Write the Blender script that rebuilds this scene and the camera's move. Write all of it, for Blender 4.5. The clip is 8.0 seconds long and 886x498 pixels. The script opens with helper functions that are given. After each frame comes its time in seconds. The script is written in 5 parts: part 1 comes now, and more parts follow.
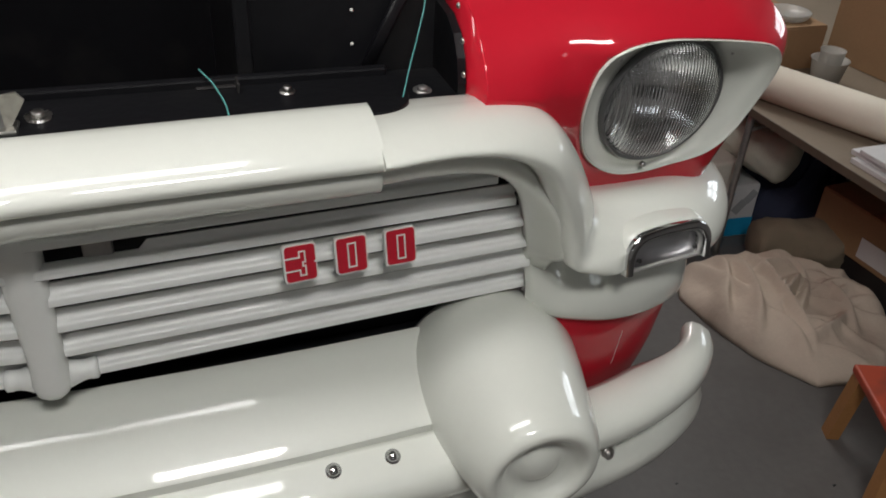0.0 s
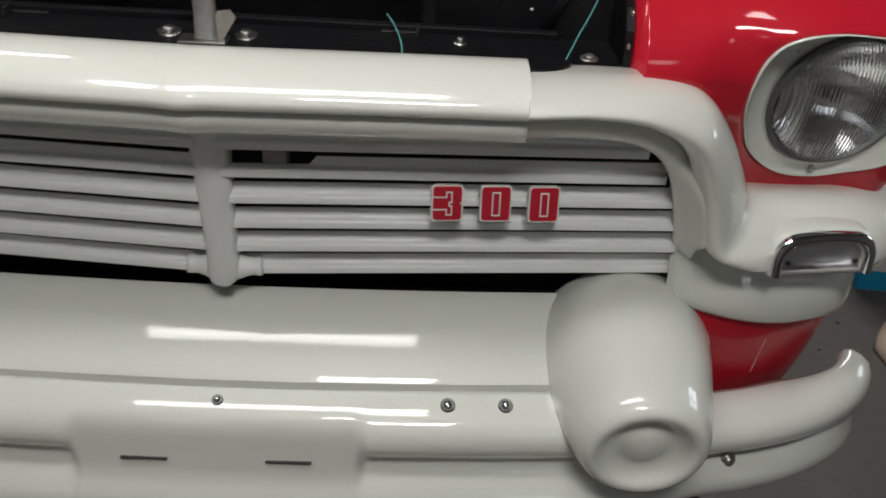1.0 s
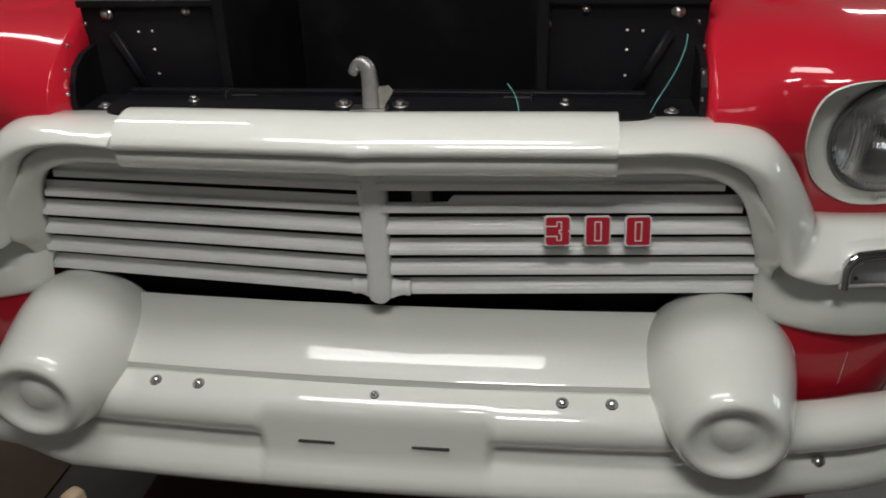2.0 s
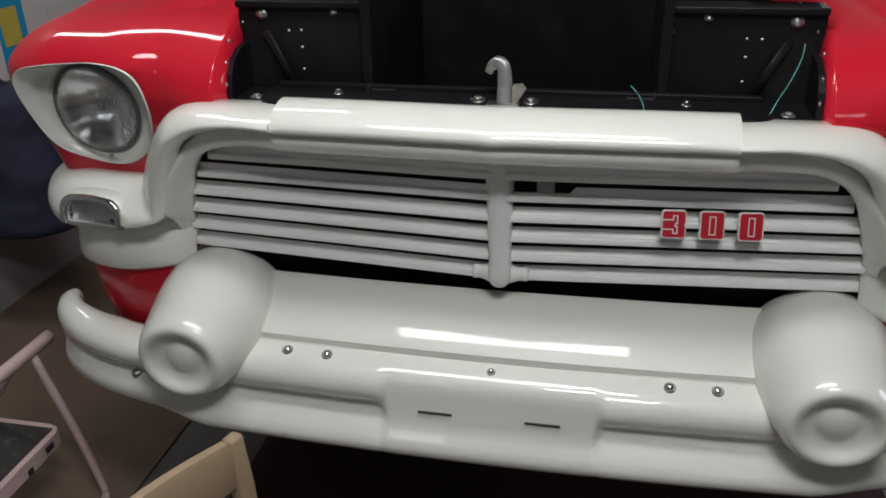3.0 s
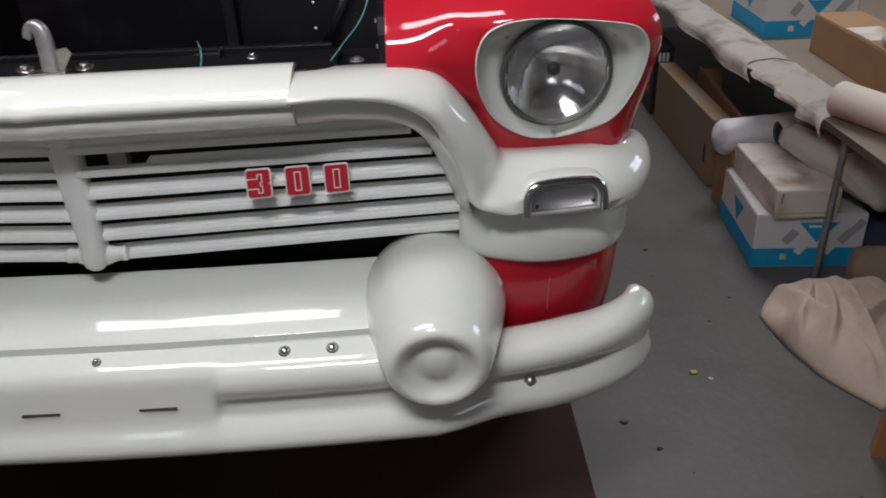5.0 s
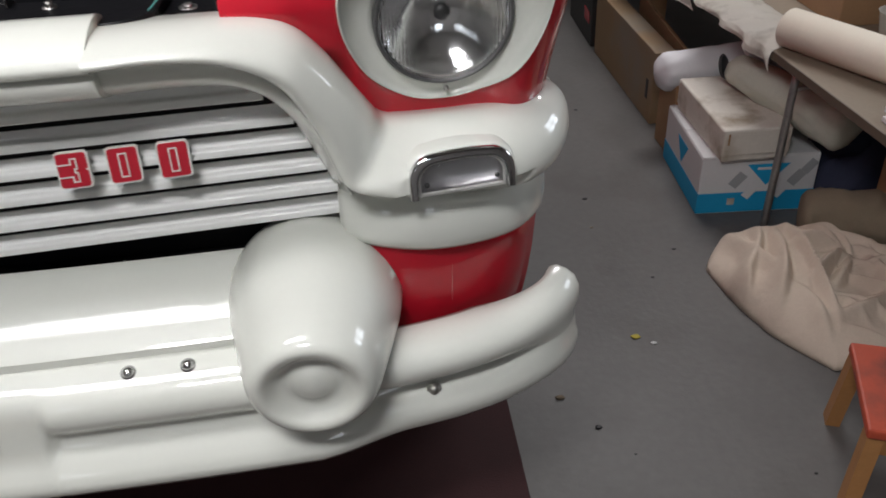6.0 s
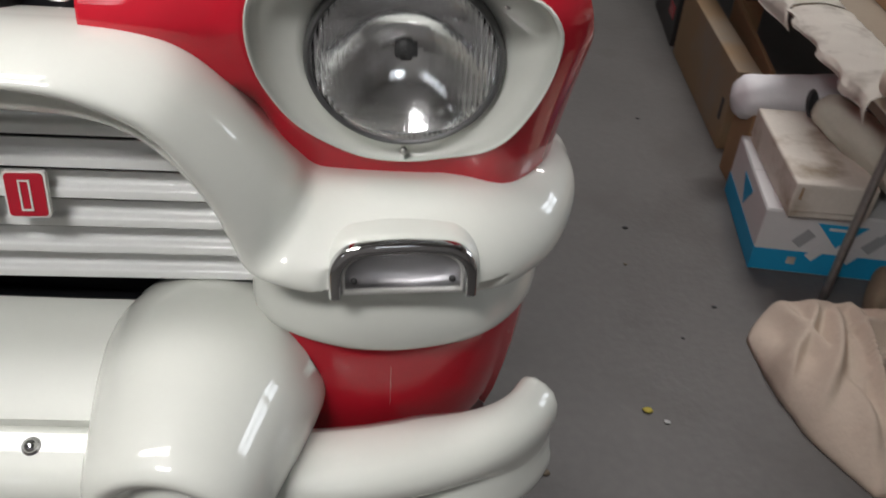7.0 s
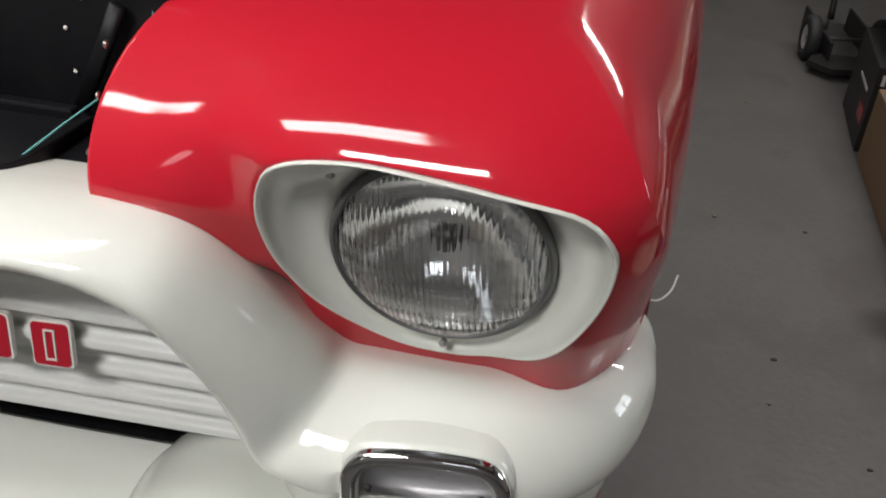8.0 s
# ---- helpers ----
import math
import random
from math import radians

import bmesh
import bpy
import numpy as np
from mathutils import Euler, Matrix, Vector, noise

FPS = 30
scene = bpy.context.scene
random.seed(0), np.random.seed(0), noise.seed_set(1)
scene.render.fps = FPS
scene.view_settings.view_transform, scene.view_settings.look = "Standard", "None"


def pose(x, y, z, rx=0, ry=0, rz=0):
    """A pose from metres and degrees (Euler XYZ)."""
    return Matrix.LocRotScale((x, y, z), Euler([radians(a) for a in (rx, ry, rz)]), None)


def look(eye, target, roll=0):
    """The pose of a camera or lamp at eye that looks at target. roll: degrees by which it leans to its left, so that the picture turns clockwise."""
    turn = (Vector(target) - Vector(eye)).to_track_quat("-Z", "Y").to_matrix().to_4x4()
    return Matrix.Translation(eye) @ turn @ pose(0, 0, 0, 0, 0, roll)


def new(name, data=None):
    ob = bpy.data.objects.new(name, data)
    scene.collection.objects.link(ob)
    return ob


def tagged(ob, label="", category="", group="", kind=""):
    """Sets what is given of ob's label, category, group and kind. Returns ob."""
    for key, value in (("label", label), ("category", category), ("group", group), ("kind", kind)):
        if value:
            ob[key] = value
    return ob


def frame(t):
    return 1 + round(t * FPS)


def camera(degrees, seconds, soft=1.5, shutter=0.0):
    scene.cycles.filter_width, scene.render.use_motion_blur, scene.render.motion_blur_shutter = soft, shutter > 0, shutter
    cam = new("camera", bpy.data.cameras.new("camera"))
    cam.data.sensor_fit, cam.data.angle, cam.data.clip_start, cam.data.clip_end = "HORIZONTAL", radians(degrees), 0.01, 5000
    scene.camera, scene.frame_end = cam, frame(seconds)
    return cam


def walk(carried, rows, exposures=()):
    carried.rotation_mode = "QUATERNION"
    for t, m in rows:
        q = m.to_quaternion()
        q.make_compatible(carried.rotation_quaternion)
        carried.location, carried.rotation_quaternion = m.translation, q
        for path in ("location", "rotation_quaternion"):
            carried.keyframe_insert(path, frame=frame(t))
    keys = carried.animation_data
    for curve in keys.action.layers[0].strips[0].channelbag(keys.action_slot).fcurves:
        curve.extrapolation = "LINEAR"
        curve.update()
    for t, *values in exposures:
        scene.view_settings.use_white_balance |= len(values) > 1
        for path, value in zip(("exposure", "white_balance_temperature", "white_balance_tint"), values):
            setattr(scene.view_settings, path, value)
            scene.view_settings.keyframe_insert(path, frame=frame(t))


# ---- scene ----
EXPOSURES = [(0.0, -0.54, 6500, 10), (1.0, -0.73, 6500, 10), (1.5, -0.75, 6500, 10), (3.5, -0.53, 6250, 13), (4.5, -0.54, 6200, 14), (5.0, -0.41, 6200, 14), (6.5, -0.09, 6400, 12), (7.0, -0.13, 6450, 12), (8.0, -0.11, 6500, 11)]
cam = camera(56.00, 8.0, soft=1.65, shutter=0.25)
PATH = [
    (0.0, (0.184, -0.769, 1.569), (0.554, 0.258, 0.863), 3.25),
    (0.5, (0.177, -0.777, 1.551), (0.468, 0.253, 0.813), 2.18),
    (1.0, (0.260, -0.874, 1.540), (0.311, 0.216, 0.833), 3.98),
    (1.5, (0.352, -1.033, 1.576), (0.234, 0.089, 0.930), 0.09),
    (2.0, (0.295, -1.155, 1.590), (0.129, -0.009, 1.000), -1.95),
    (2.2, (0.254, -1.194, 1.592), (0.069, -0.046, 1.011), -1.36),
    (3.3, (0.192, -1.305, 1.588), (-0.063, -0.160, 1.029), -1.58),
    (3.5, (0.213, -1.300, 1.593), (0.007, -0.151, 1.020), -1.72),
    (4.0, (0.330, -1.261, 1.593), (0.213, -0.108, 1.005), -2.07),
    (4.5, (0.449, -1.248, 1.586), (0.402, -0.095, 0.986), -1.94),
    (5.0, (0.580, -1.197, 1.563), (0.605, -0.061, 0.931), -2.17),
    (5.2, (0.614, -1.180, 1.565), (0.645, -0.053, 0.918), -2.09),
    (6.3, (0.736, -0.823, 1.461), (0.848, 0.225, 0.700), -1.84),
    (6.5, (0.759, -0.758, 1.448), (0.880, 0.274, 0.667), -0.80),
    (7.0, (0.856, -0.592, 1.474), (0.852, 0.445, 0.690), 3.67),
    (7.5, (0.930, -0.504, 1.504), (0.761, 0.563, 0.781), 3.87),
    (8.0, (0.945, -0.409, 1.521), (0.678, 0.638, 0.798), 1.48),
]
walk(cam, [(t, look(eye, aim, roll)) for t, eye, aim, roll in PATH], EXPOSURES)
# ---- light ----
world = bpy.data.worlds.new("world")
scene.world = world
world.use_nodes = True
_bg = world.node_tree.nodes["Background"]
_sky = world.node_tree.nodes.new("ShaderNodeTexSky")
_sky.sky_type, _sky.sun_disc = "NISHITA", False
_sky.sun_elevation, _sky.sun_rotation = radians(40), radians(200)
world.node_tree.links.new(_sky.outputs[0], _bg.inputs[0])
_bg.inputs[1].default_value = 0.08


def area_lamp(name, m, sx, sy, watts, colour):
    d = bpy.data.lights.new(name, "AREA")
    d.shape, d.size, d.size_y, d.energy, d.color = "RECTANGLE", sx, sy, watts, colour
    ob = new(name, d)
    ob.matrix_world = m
    return ob


# fluorescent tubes on the ceiling, and windows in the front wall
# x, y, length, width, watts of each fitting
# the third fitting is unseen, added to brighten the far aisle
TUBES = ((-0.15, -0.32, 1.2, 0.26, 21), (2.05, 2.40, 1.2, 0.12, 36), (1.55, 4.50, 1.2, 0.12, 16), (-1.45, 0.9, 1.2, 0.12, 10), (0.32, -1.24, 0.60, 0.30, 37))
WINDOWS_X, WIN_Z, WIN_W, WIN_H = (-1.0, 1.45), 2.15, 0.46, 0.46
EWIN_Y, EWIN_Z = 0.75, 1.68
for _x, _y, _l, _d, _w in TUBES:
    area_lamp("tube_light", look((_x, _y, 2.608), (_x, _y, 0)), _l, _d, _w, (1.0, 0.985, 0.965))
for _x, _w in zip(WINDOWS_X, (4, 4)):
    area_lamp("window_daylight", look((_x, -3.385, WIN_Z), (_x, 0, WIN_Z)), WIN_W, WIN_H, _w, (0.92, 0.97, 1.0))
area_lamp("side_daylight", look((3.48, EWIN_Y, EWIN_Z), (0, EWIN_Y, EWIN_Z)), 0.8, 0.72, 18, (0.90, 0.96, 1.0))

# ---- materials ----


def material(name, base, rough=0.5, metal=0.0, coat=0.0, vary=0.12, scale=6.0, fine=90.0, bump=0.02, bump_scale=120.0,
             stain=None, stain_amount=0.0, stain_scale=3.0, random_tint=0.0, spec=0.5, coat_rough=0.055):
    """Principled paint, cloth or metal with coarse and fine variation, stains and relief."""
    mat = bpy.data.materials.new(name)
    mat.use_nodes = True
    nt = mat.node_tree
    n, l = nt.nodes, nt.links
    b = n["Principled BSDF"]
    b.inputs["Roughness"].default_value = rough
    b.inputs["Metallic"].default_value = metal
    b.inputs["Coat Weight"].default_value = coat
    b.inputs["Coat Roughness"].default_value = coat_rough
    b.inputs["Specular IOR Level"].default_value = spec
    tc = n.new("ShaderNodeTexCoord")

    def noise_node(s, detail):
        t = n.new("ShaderNodeTexNoise")
        t.inputs["Scale"].default_value = s
        t.inputs["Detail"].default_value = detail
        l.new(tc.outputs["Object"], t.inputs["Vector"])
        return t

    def mix(kind, fac, a, c):
        m = n.new("ShaderNodeMix")
        m.data_type, m.blend_type = "RGBA", kind
        for sock, v in ((m.inputs[0], fac), (m.inputs[6], a), (m.inputs[7], c)):
            if isinstance(v, (int, float)):
                sock.default_value = v
            elif isinstance(v, tuple):
                sock.default_value = (*v, 1)
            else:
                l.new(v, sock)
        return m.outputs[2]

    coarse, small = noise_node(scale, 4), noise_node(fine, 3)
    dark = tuple(c * (1 - vary) for c in base)
    light = tuple(min(1, c * (1 + vary * 0.6)) for c in base)
    col = mix("MIX", coarse.outputs["Fac"], dark, light)
    grain = n.new("ShaderNodeMapRange")
    grain.inputs[3].default_value, grain.inputs[4].default_value = 1 - vary * 0.7, 1 + vary * 0.4
    l.new(small.outputs["Fac"], grain.inputs[0])
    col = mix("MULTIPLY", 1.0, col, grain.outputs[0])
    if stain:
        st = noise_node(stain_scale, 6)
        ramp = n.new("ShaderNodeMapRange")
        ramp.inputs[1].default_value, ramp.inputs[2].default_value = 0.52, 0.70
        ramp.inputs[4].default_value = stain_amount
        l.new(st.outputs["Fac"], ramp.inputs[0])
        col = mix("MIX", ramp.outputs[0], col, stain)
    if random_tint:
        oi = n.new("ShaderNodeObjectInfo")
        rr = n.new("ShaderNodeMapRange")
        rr.inputs[3].default_value, rr.inputs[4].default_value = 1 - random_tint, 1 + random_tint
        l.new(oi.outputs["Random"], rr.inputs[0])
        col = mix("MULTIPLY", 1.0, col, rr.outputs[0])
    l.new(col, b.inputs["Base Color"])
    if bump:
        bn = noise_node(bump_scale, 4)
        bp = n.new("ShaderNodeBump")
        bp.inputs["Strength"].default_value = bump
        bp.inputs["Distance"].default_value = 0.01
        l.new(bn.outputs["Fac"], bp.inputs["Height"])
        l.new(bp.outputs[0], b.inputs["Normal"])
    return mat


WHITE = material("cream_white_paint", (0.70, 0.715, 0.655), 0.45, coat=1.0, vary=0.03, scale=2, bump=0.012, bump_scale=12, coat_rough=0.045)
PAN_WHITE = material("cream_white_pan_paint", (0.70, 0.715, 0.655), 0.45, coat=0.8, vary=0.03, scale=2, bump=0.014, bump_scale=12, coat_rough=0.05)
GRILLE = material("cream_white_slat_paint", (0.80, 0.81, 0.785), 0.45, coat=0.6, vary=0.04, scale=5, bump=0.0)
RED = material("red_gloss_paint", (0.54, 0.011, 0.027), 0.55, coat=1.0, spec=0.08, vary=0.05, scale=2, bump=0.009, bump_scale=14, coat_rough=0.07)
RED_LOW = material("red_lower_paint", (0.48, 0.008, 0.022), 0.5, coat=0.7, spec=0.1, vary=0.08, scale=4, bump=0.03, bump_scale=50)
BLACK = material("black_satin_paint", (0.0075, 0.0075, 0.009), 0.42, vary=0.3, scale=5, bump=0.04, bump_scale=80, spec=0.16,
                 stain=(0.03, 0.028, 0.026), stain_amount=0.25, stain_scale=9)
CHROME = material("chrome", (0.62, 0.62, 0.63), 0.08, metal=1.0, vary=0.05, bump=0.01)
STEEL = material("zinc_steel", (0.50, 0.49, 0.47), 0.32, metal=1.0, vary=0.2, scale=40, bump=0.05)
CAST = material("cast_metal", (0.40, 0.39, 0.38), 0.42, metal=0.8, vary=0.3, scale=30, bump=0.12)
RUBBER = material("dark_rubber", (0.03, 0.03, 0.032), 0.6, vary=0.25, bump=0.1)
GREY_RING = material("grey_ring", (0.16, 0.16, 0.16), 0.35, metal=0.6, vary=0.15, bump=0.02)
EMBLEM_RED = material("emblem_red", (0.50, 0.012, 0.03), 0.3, coat=0.6, vary=0.06, bump=0.01)
EMBLEM_WHITE = material("emblem_white", (0.78, 0.76, 0.72), 0.3, vary=0.05, bump=0.01)
WIRE = material("teal_wire", (0.10, 0.34, 0.32), 0.45, vary=0.1)
CONCRETE = material("painted_concrete", (0.126, 0.120, 0.114), 0.5, vary=0.26, scale=2.2, fine=38, bump=0.09, bump_scale=55,
                    stain=(0.086, 0.079, 0.072), stain_amount=0.7, stain_scale=3.4)
CARD = material("brown_cardboard", (0.33, 0.20, 0.105), 0.8, vary=0.12, scale=4, bump=0.05, stain=(0.22, 0.13, 0.07), stain_amount=0.5)
CARD_YELLOW = material("yellowed_cardboard", (0.30, 0.20, 0.11), 0.8, vary=0.14, scale=3, bump=0.05, stain=(0.24, 0.21, 0.17), stain_amount=0.8)
PAPER_WHITE = material("white_carton", (0.66, 0.66, 0.66), 0.7, vary=0.06, scale=5, bump=0.04)
PAPER_DIRTY = material("soiled_white_carton", (0.66, 0.62, 0.55), 0.8, vary=0.14, scale=7, bump=0.12, stain=(0.27, 0.21, 0.14), stain_amount=0.85, stain_scale=7)
PAPER_GREY = material("grey_print", (0.36, 0.37, 0.38), 0.7, vary=0.06)
BLUE = material("blue_print", (0.012, 0.33, 0.60), 0.6, vary=0.08, bump=0.02)
CANVAS = material("canvas_cloth", (0.64, 0.54, 0.44), 0.95, vary=0.10, scale=6, fine=160, bump=0.22, bump_scale=60,
                  stain=(0.44, 0.34, 0.27), stain_amount=0.4, stain_scale=7)
CANVAS_WHITE = material("stained_white_canvas", (0.80, 0.76, 0.69), 0.95, vary=0.10, scale=6, fine=300, bump=0.25, bump_scale=500,
                        stain=(0.30, 0.25, 0.2), stain_amount=0.6, stain_scale=10)
SACK = material("brown_sackcloth", (0.25, 0.20, 0.14), 0.95, vary=0.2, scale=12, fine=300, bump=0.3, bump_scale=400)
KHAKI = material("grey_green_cloth", (0.52, 0.53, 0.45), 0.9, vary=0.12, scale=8, bump=0.2, bump_scale=300)
NAVY = material("navy_cloth", (0.024, 0.030, 0.062), 0.85, vary=0.25, scale=9, bump=0.2, bump_scale=200)
FOAM = material("white_foam_sheet", (0.70, 0.70, 0.72), 0.6, vary=0.06, bump=0.1, bump_scale=60)
CREAM = material("cream_tube", (0.80, 0.75, 0.63), 0.6, vary=0.06, scale=5, bump=0.04)
TABLE = material("tan_board", (0.24, 0.195, 0.145), 0.6, vary=0.15, scale=5, bump=0.05)
EDGE = material("dull_brown_edge", (0.12, 0.09, 0.065), 0.5, vary=0.2, scale=12, bump=0.05)
WOOD = material("worn_pale_wood", (0.31, 0.225, 0.14), 0.65, vary=0.22, scale=14, bump=0.12, bump_scale=60)
STOOL_RED = material("worn_red_paint", (0.48, 0.075, 0.035), 0.5, vary=0.15, scale=9, bump=0.06, stain=(0.10, 0.04, 0.03), stain_amount=0.75, stain_scale=7)
STOOL_WOOD = material("orange_wood", (0.42, 0.20, 0.07), 0.5, vary=0.2, scale=12, bump=0.08)
LADDER = material("pinkish_white_enamel", (0.62, 0.47, 0.45), 0.4, vary=0.1, scale=12, bump=0.03)
TREAD = material("black_tread", (0.035, 0.033, 0.03), 0.7, vary=0.3, scale=20, bump=0.2, bump_scale=200, stain=(0.2, 0.19, 0.17), stain_amount=0.3, stain_scale=30)
MAT_RED = material("dark_red_mat", (0.042, 0.008, 0.009), 0.8, vary=0.25, scale=5, bump=0.2, bump_scale=250)
CARPET = material("brown_carpet", (0.17, 0.125, 0.09), 0.95, vary=0.2, scale=6, fine=200, bump=0.3, bump_scale=300, stain=(0.09, 0.065, 0.05), stain_amount=0.6, stain_scale=4)
WALL = material("off_white_wall", (0.32, 0.31, 0.30), 0.85, vary=0.05, scale=2, bump=0.04)
CEIL = material("ceiling_board", (0.22, 0.21, 0.19), 0.9, vary=0.05, bump=0.03)
PLASTIC = material("dull_clear_plastic", (0.80, 0.79, 0.75), 0.35, vary=0.06, bump=0.02)
PLASTIC.node_tree.nodes["Principled BSDF"].inputs["Transmission Weight"].default_value = 0.65
DARK = material("dark_machine_paint", (0.022, 0.02, 0.02), 0.5, vary=0.3, scale=15, bump=0.1)
YELLOW = material("yellow_scrap", (0.6, 0.5, 0.08), 0.7)
SHADE = material("bulb_shield", (0.05, 0.05, 0.05), 0.4, metal=0.5)


def glass_material(name, ribs):
    mat = bpy.data.materials.new(name)
    mat.use_nodes = True
    n, l = mat.node_tree.nodes, mat.node_tree.links
    b = n["Principled BSDF"]
    b.inputs["Base Color"].default_value = (0.96, 0.97, 0.97, 1)
    b.inputs["Roughness"].default_value = 0.03
    b.inputs["Transmission Weight"].default_value = 1.0
    b.inputs["IOR"].default_value = 1.46
    if ribs:
        tc = n.new("ShaderNodeTexCoord")
        w = n.new("ShaderNodeTexWave")
        w.wave_type, w.bands_direction, w.wave_profile = "BANDS", "X", "SIN"
        w.inputs["Scale"].default_value = ribs
        w.inputs["Distortion"].default_value = 0.15
        bp = n.new("ShaderNodeBump")
        bp.inputs["Strength"].default_value = 0.24
        bp.inputs["Distance"].default_value = 0.0025
        l.new(tc.outputs["Object"], w.inputs["Vector"])
        w2 = n.new("ShaderNodeTexWave")
        w2.wave_type, w2.bands_direction, w2.wave_profile = "BANDS", "Z", "SIN"
        w2.inputs["Scale"].default_value = ribs * 0.30
        w2.inputs["Distortion"].default_value = 0.4
        l.new(tc.outputs["Object"], w2.inputs["Vector"])
        both = n.new("ShaderNodeMath")
        both.operation = "ADD"
        l.new(w.outputs["Fac"], both.inputs[0])
        l.new(w2.outputs["Fac"], both.inputs[1])
        l.new(both.outputs[0], bp.inputs["Height"])
        l.new(bp.outputs[0], b.inputs["Normal"])
    return mat


LENS = glass_material("fluted_headlight_glass", 62)
LENS_SMALL = glass_material("clear_lamp_glass", 0)
MIRROR = material("silver_reflector", (0.95, 0.95, 0.96), 0.09, metal=1.0, vary=0.02, bump=0.07, bump_scale=30)
DULL_MIRROR = material("dull_reflector", (0.42, 0.41, 0.42), 0.42, metal=1.0, vary=0.12, scale=30, bump=0.12, bump_scale=40)
TUBE_GLOW = bpy.data.materials.new("lit_tube")
TUBE_GLOW.use_nodes = True
_e = TUBE_GLOW.node_tree.nodes["Principled BSDF"]
_e.inputs["Emission Color"].default_value = (1, 0.97, 0.9, 1)
_e.inputs["Emission Strength"].default_value = 9

# ---- mesh helpers ----


def part(name, bm, mat, parent=None, label="", smooth=True):
    """Link a bmesh as one mesh object under a thing or a part."""
    bmesh.ops.recalc_face_normals(bm, faces=bm.faces)
    me = bpy.data.meshes.new(name)
    bm.to_mesh(me)
    bm.free()
    me.materials.append(mat)
    if smooth:
        me.shade_smooth()
    ob = new(name, me)
    if parent:
        ob.parent = parent
        ob.matrix_parent_inverse = parent.matrix_basis.inverted() if parent.parent is None else Matrix()
    if label:
        ob["label"] = label
    return ob


def split_sharp(ob, deg=35):
    ob.data.set_sharp_from_angle(angle=radians(deg))
    return ob


def thing(name, label, category, at=(0, 0, 0), group="", kind=""):
    ob = new(name)
    ob.empty_display_size = 0.05
    ob.location = at
    return tagged(ob, label, category, group, kind)


def rings_bm(rings, closed=True, caps=(False, False), mirror=False):
    """Skin between rings of equally many points."""
    bm = bmesh.new()
    s = -1 if mirror else 1
    vs = [[bm.verts.new((s * p[0], p[1], p[2])) for p in r] for r in rings]
    k = len(vs[0])
    for a, b in zip(vs, vs[1:]):
        for i in range(k if closed else k - 1):
            j = (i + 1) % k
            bm.faces.new((a[i], a[j], b[j], b[i]))
    for end, want in ((vs[0], caps[0]), (vs[-1], caps[1])):
        if want:
            c = bm.verts.new(sum((v.co for v in end), Vector()) / k)
            for i in range(k):
                bm.faces.new((end[i], end[(i + 1) % k], c))
    return bm


def spline(pts, per=6):
    """Catmull-Rom through tuples of any length."""
    p = np.array(pts, float)
    q = np.vstack([2 * p[0] - p[1], p, 2 * p[-1] - p[-2]])
    out = []
    for i in range(1, len(q) - 2):
        for k in range(per):
            t = k / per
            a, b, c, d = q[i - 1], q[i], q[i + 1], q[i + 2]
            out.append(0.5 * (2 * b + (c - a) * t + (2 * a - 5 * b + 4 * c - d) * t * t + (3 * b - a - 3 * c + d) * t ** 3))
    out.append(q[-2])
    return np.array(out)


def closed_spline(pts, per=6):
    p = np.array(pts, float)
    k = len(p)
    out = []
    for i in range(k):
        a, b, c, d = p[i - 1], p[i], p[(i + 1) % k], p[(i + 2) % k]
        for j in range(per):
            t = j / per
            out.append(0.5 * (2 * b + (c - a) * t + (2 * a - 5 * b + 4 * c - d) * t * t + (3 * b - a - 3 * c + d) * t ** 3))
    return np.array(out)


def sweep(path, n=28, power=2.4, end_round=(0.0, 0.0), mirror=False, steps=None):
    """A bar along rows of x, y, z, half height, half depth, and the plan direction of its front (fx, fy)."""
    p = np.array(path, float)
    t = np.gradient(p[:, :3], axis=0)
    t /= np.linalg.norm(t, axis=1)[:, None]
    rings = []
    for k, (row, tan) in enumerate(zip(p, t)):
        f = np.array([row[5], row[6], 0.0])
        f /= np.linalg.norm(f)
        w = np.cross(f, tan)
        w /= np.linalg.norm(w)
        f = np.cross(tan, w)
        ring = []
        for i in range(n):
            a = 2 * math.pi * i / n
            c, s = math.cos(a), math.sin(a)
            u = math.copysign(abs(c) ** (2 / power), c)
            v = math.copysign(abs(s) ** (2 / power), s)
            ring.append(row[:3] + w * u * row[3] + f * v * row[4])
        rings.append(ring)
    for at, amount in ((0, end_round[0]), (-1, end_round[1])):
        if amount:
            c = np.mean(rings[at], axis=0)
            out = -t[0] if at == 0 else t[-1]
            extra = []
            for k in range(1, 5):
                a = k / 4 * math.pi / 2 * 0.97
                extra.append([c + (q - c) * math.cos(a) + out * amount * math.sin(a) for q in rings[at]])
            rings = extra[::-1] + rings if at == 0 else rings + extra
    return rings_bm(rings, True, (True, True), mirror)


def box_bm(x0, y0, z0, x1, y1, z1, bevel=0.0, seg=2):
    bm = bmesh.new()
    bmesh.ops.create_cube(bm, size=1)
    bmesh.ops.scale(bm, vec=(x1 - x0, y1 - y0, z1 - z0), verts=bm.verts)
    bmesh.ops.translate(bm, vec=((x0 + x1) / 2, (y0 + y1) / 2, (z0 + z1) / 2), verts=bm.verts)
    if bevel:
        bmesh.ops.bevel(bm, geom=list(bm.edges), offset=bevel, segments=seg, affect="EDGES", profile=0.5)
    return bm


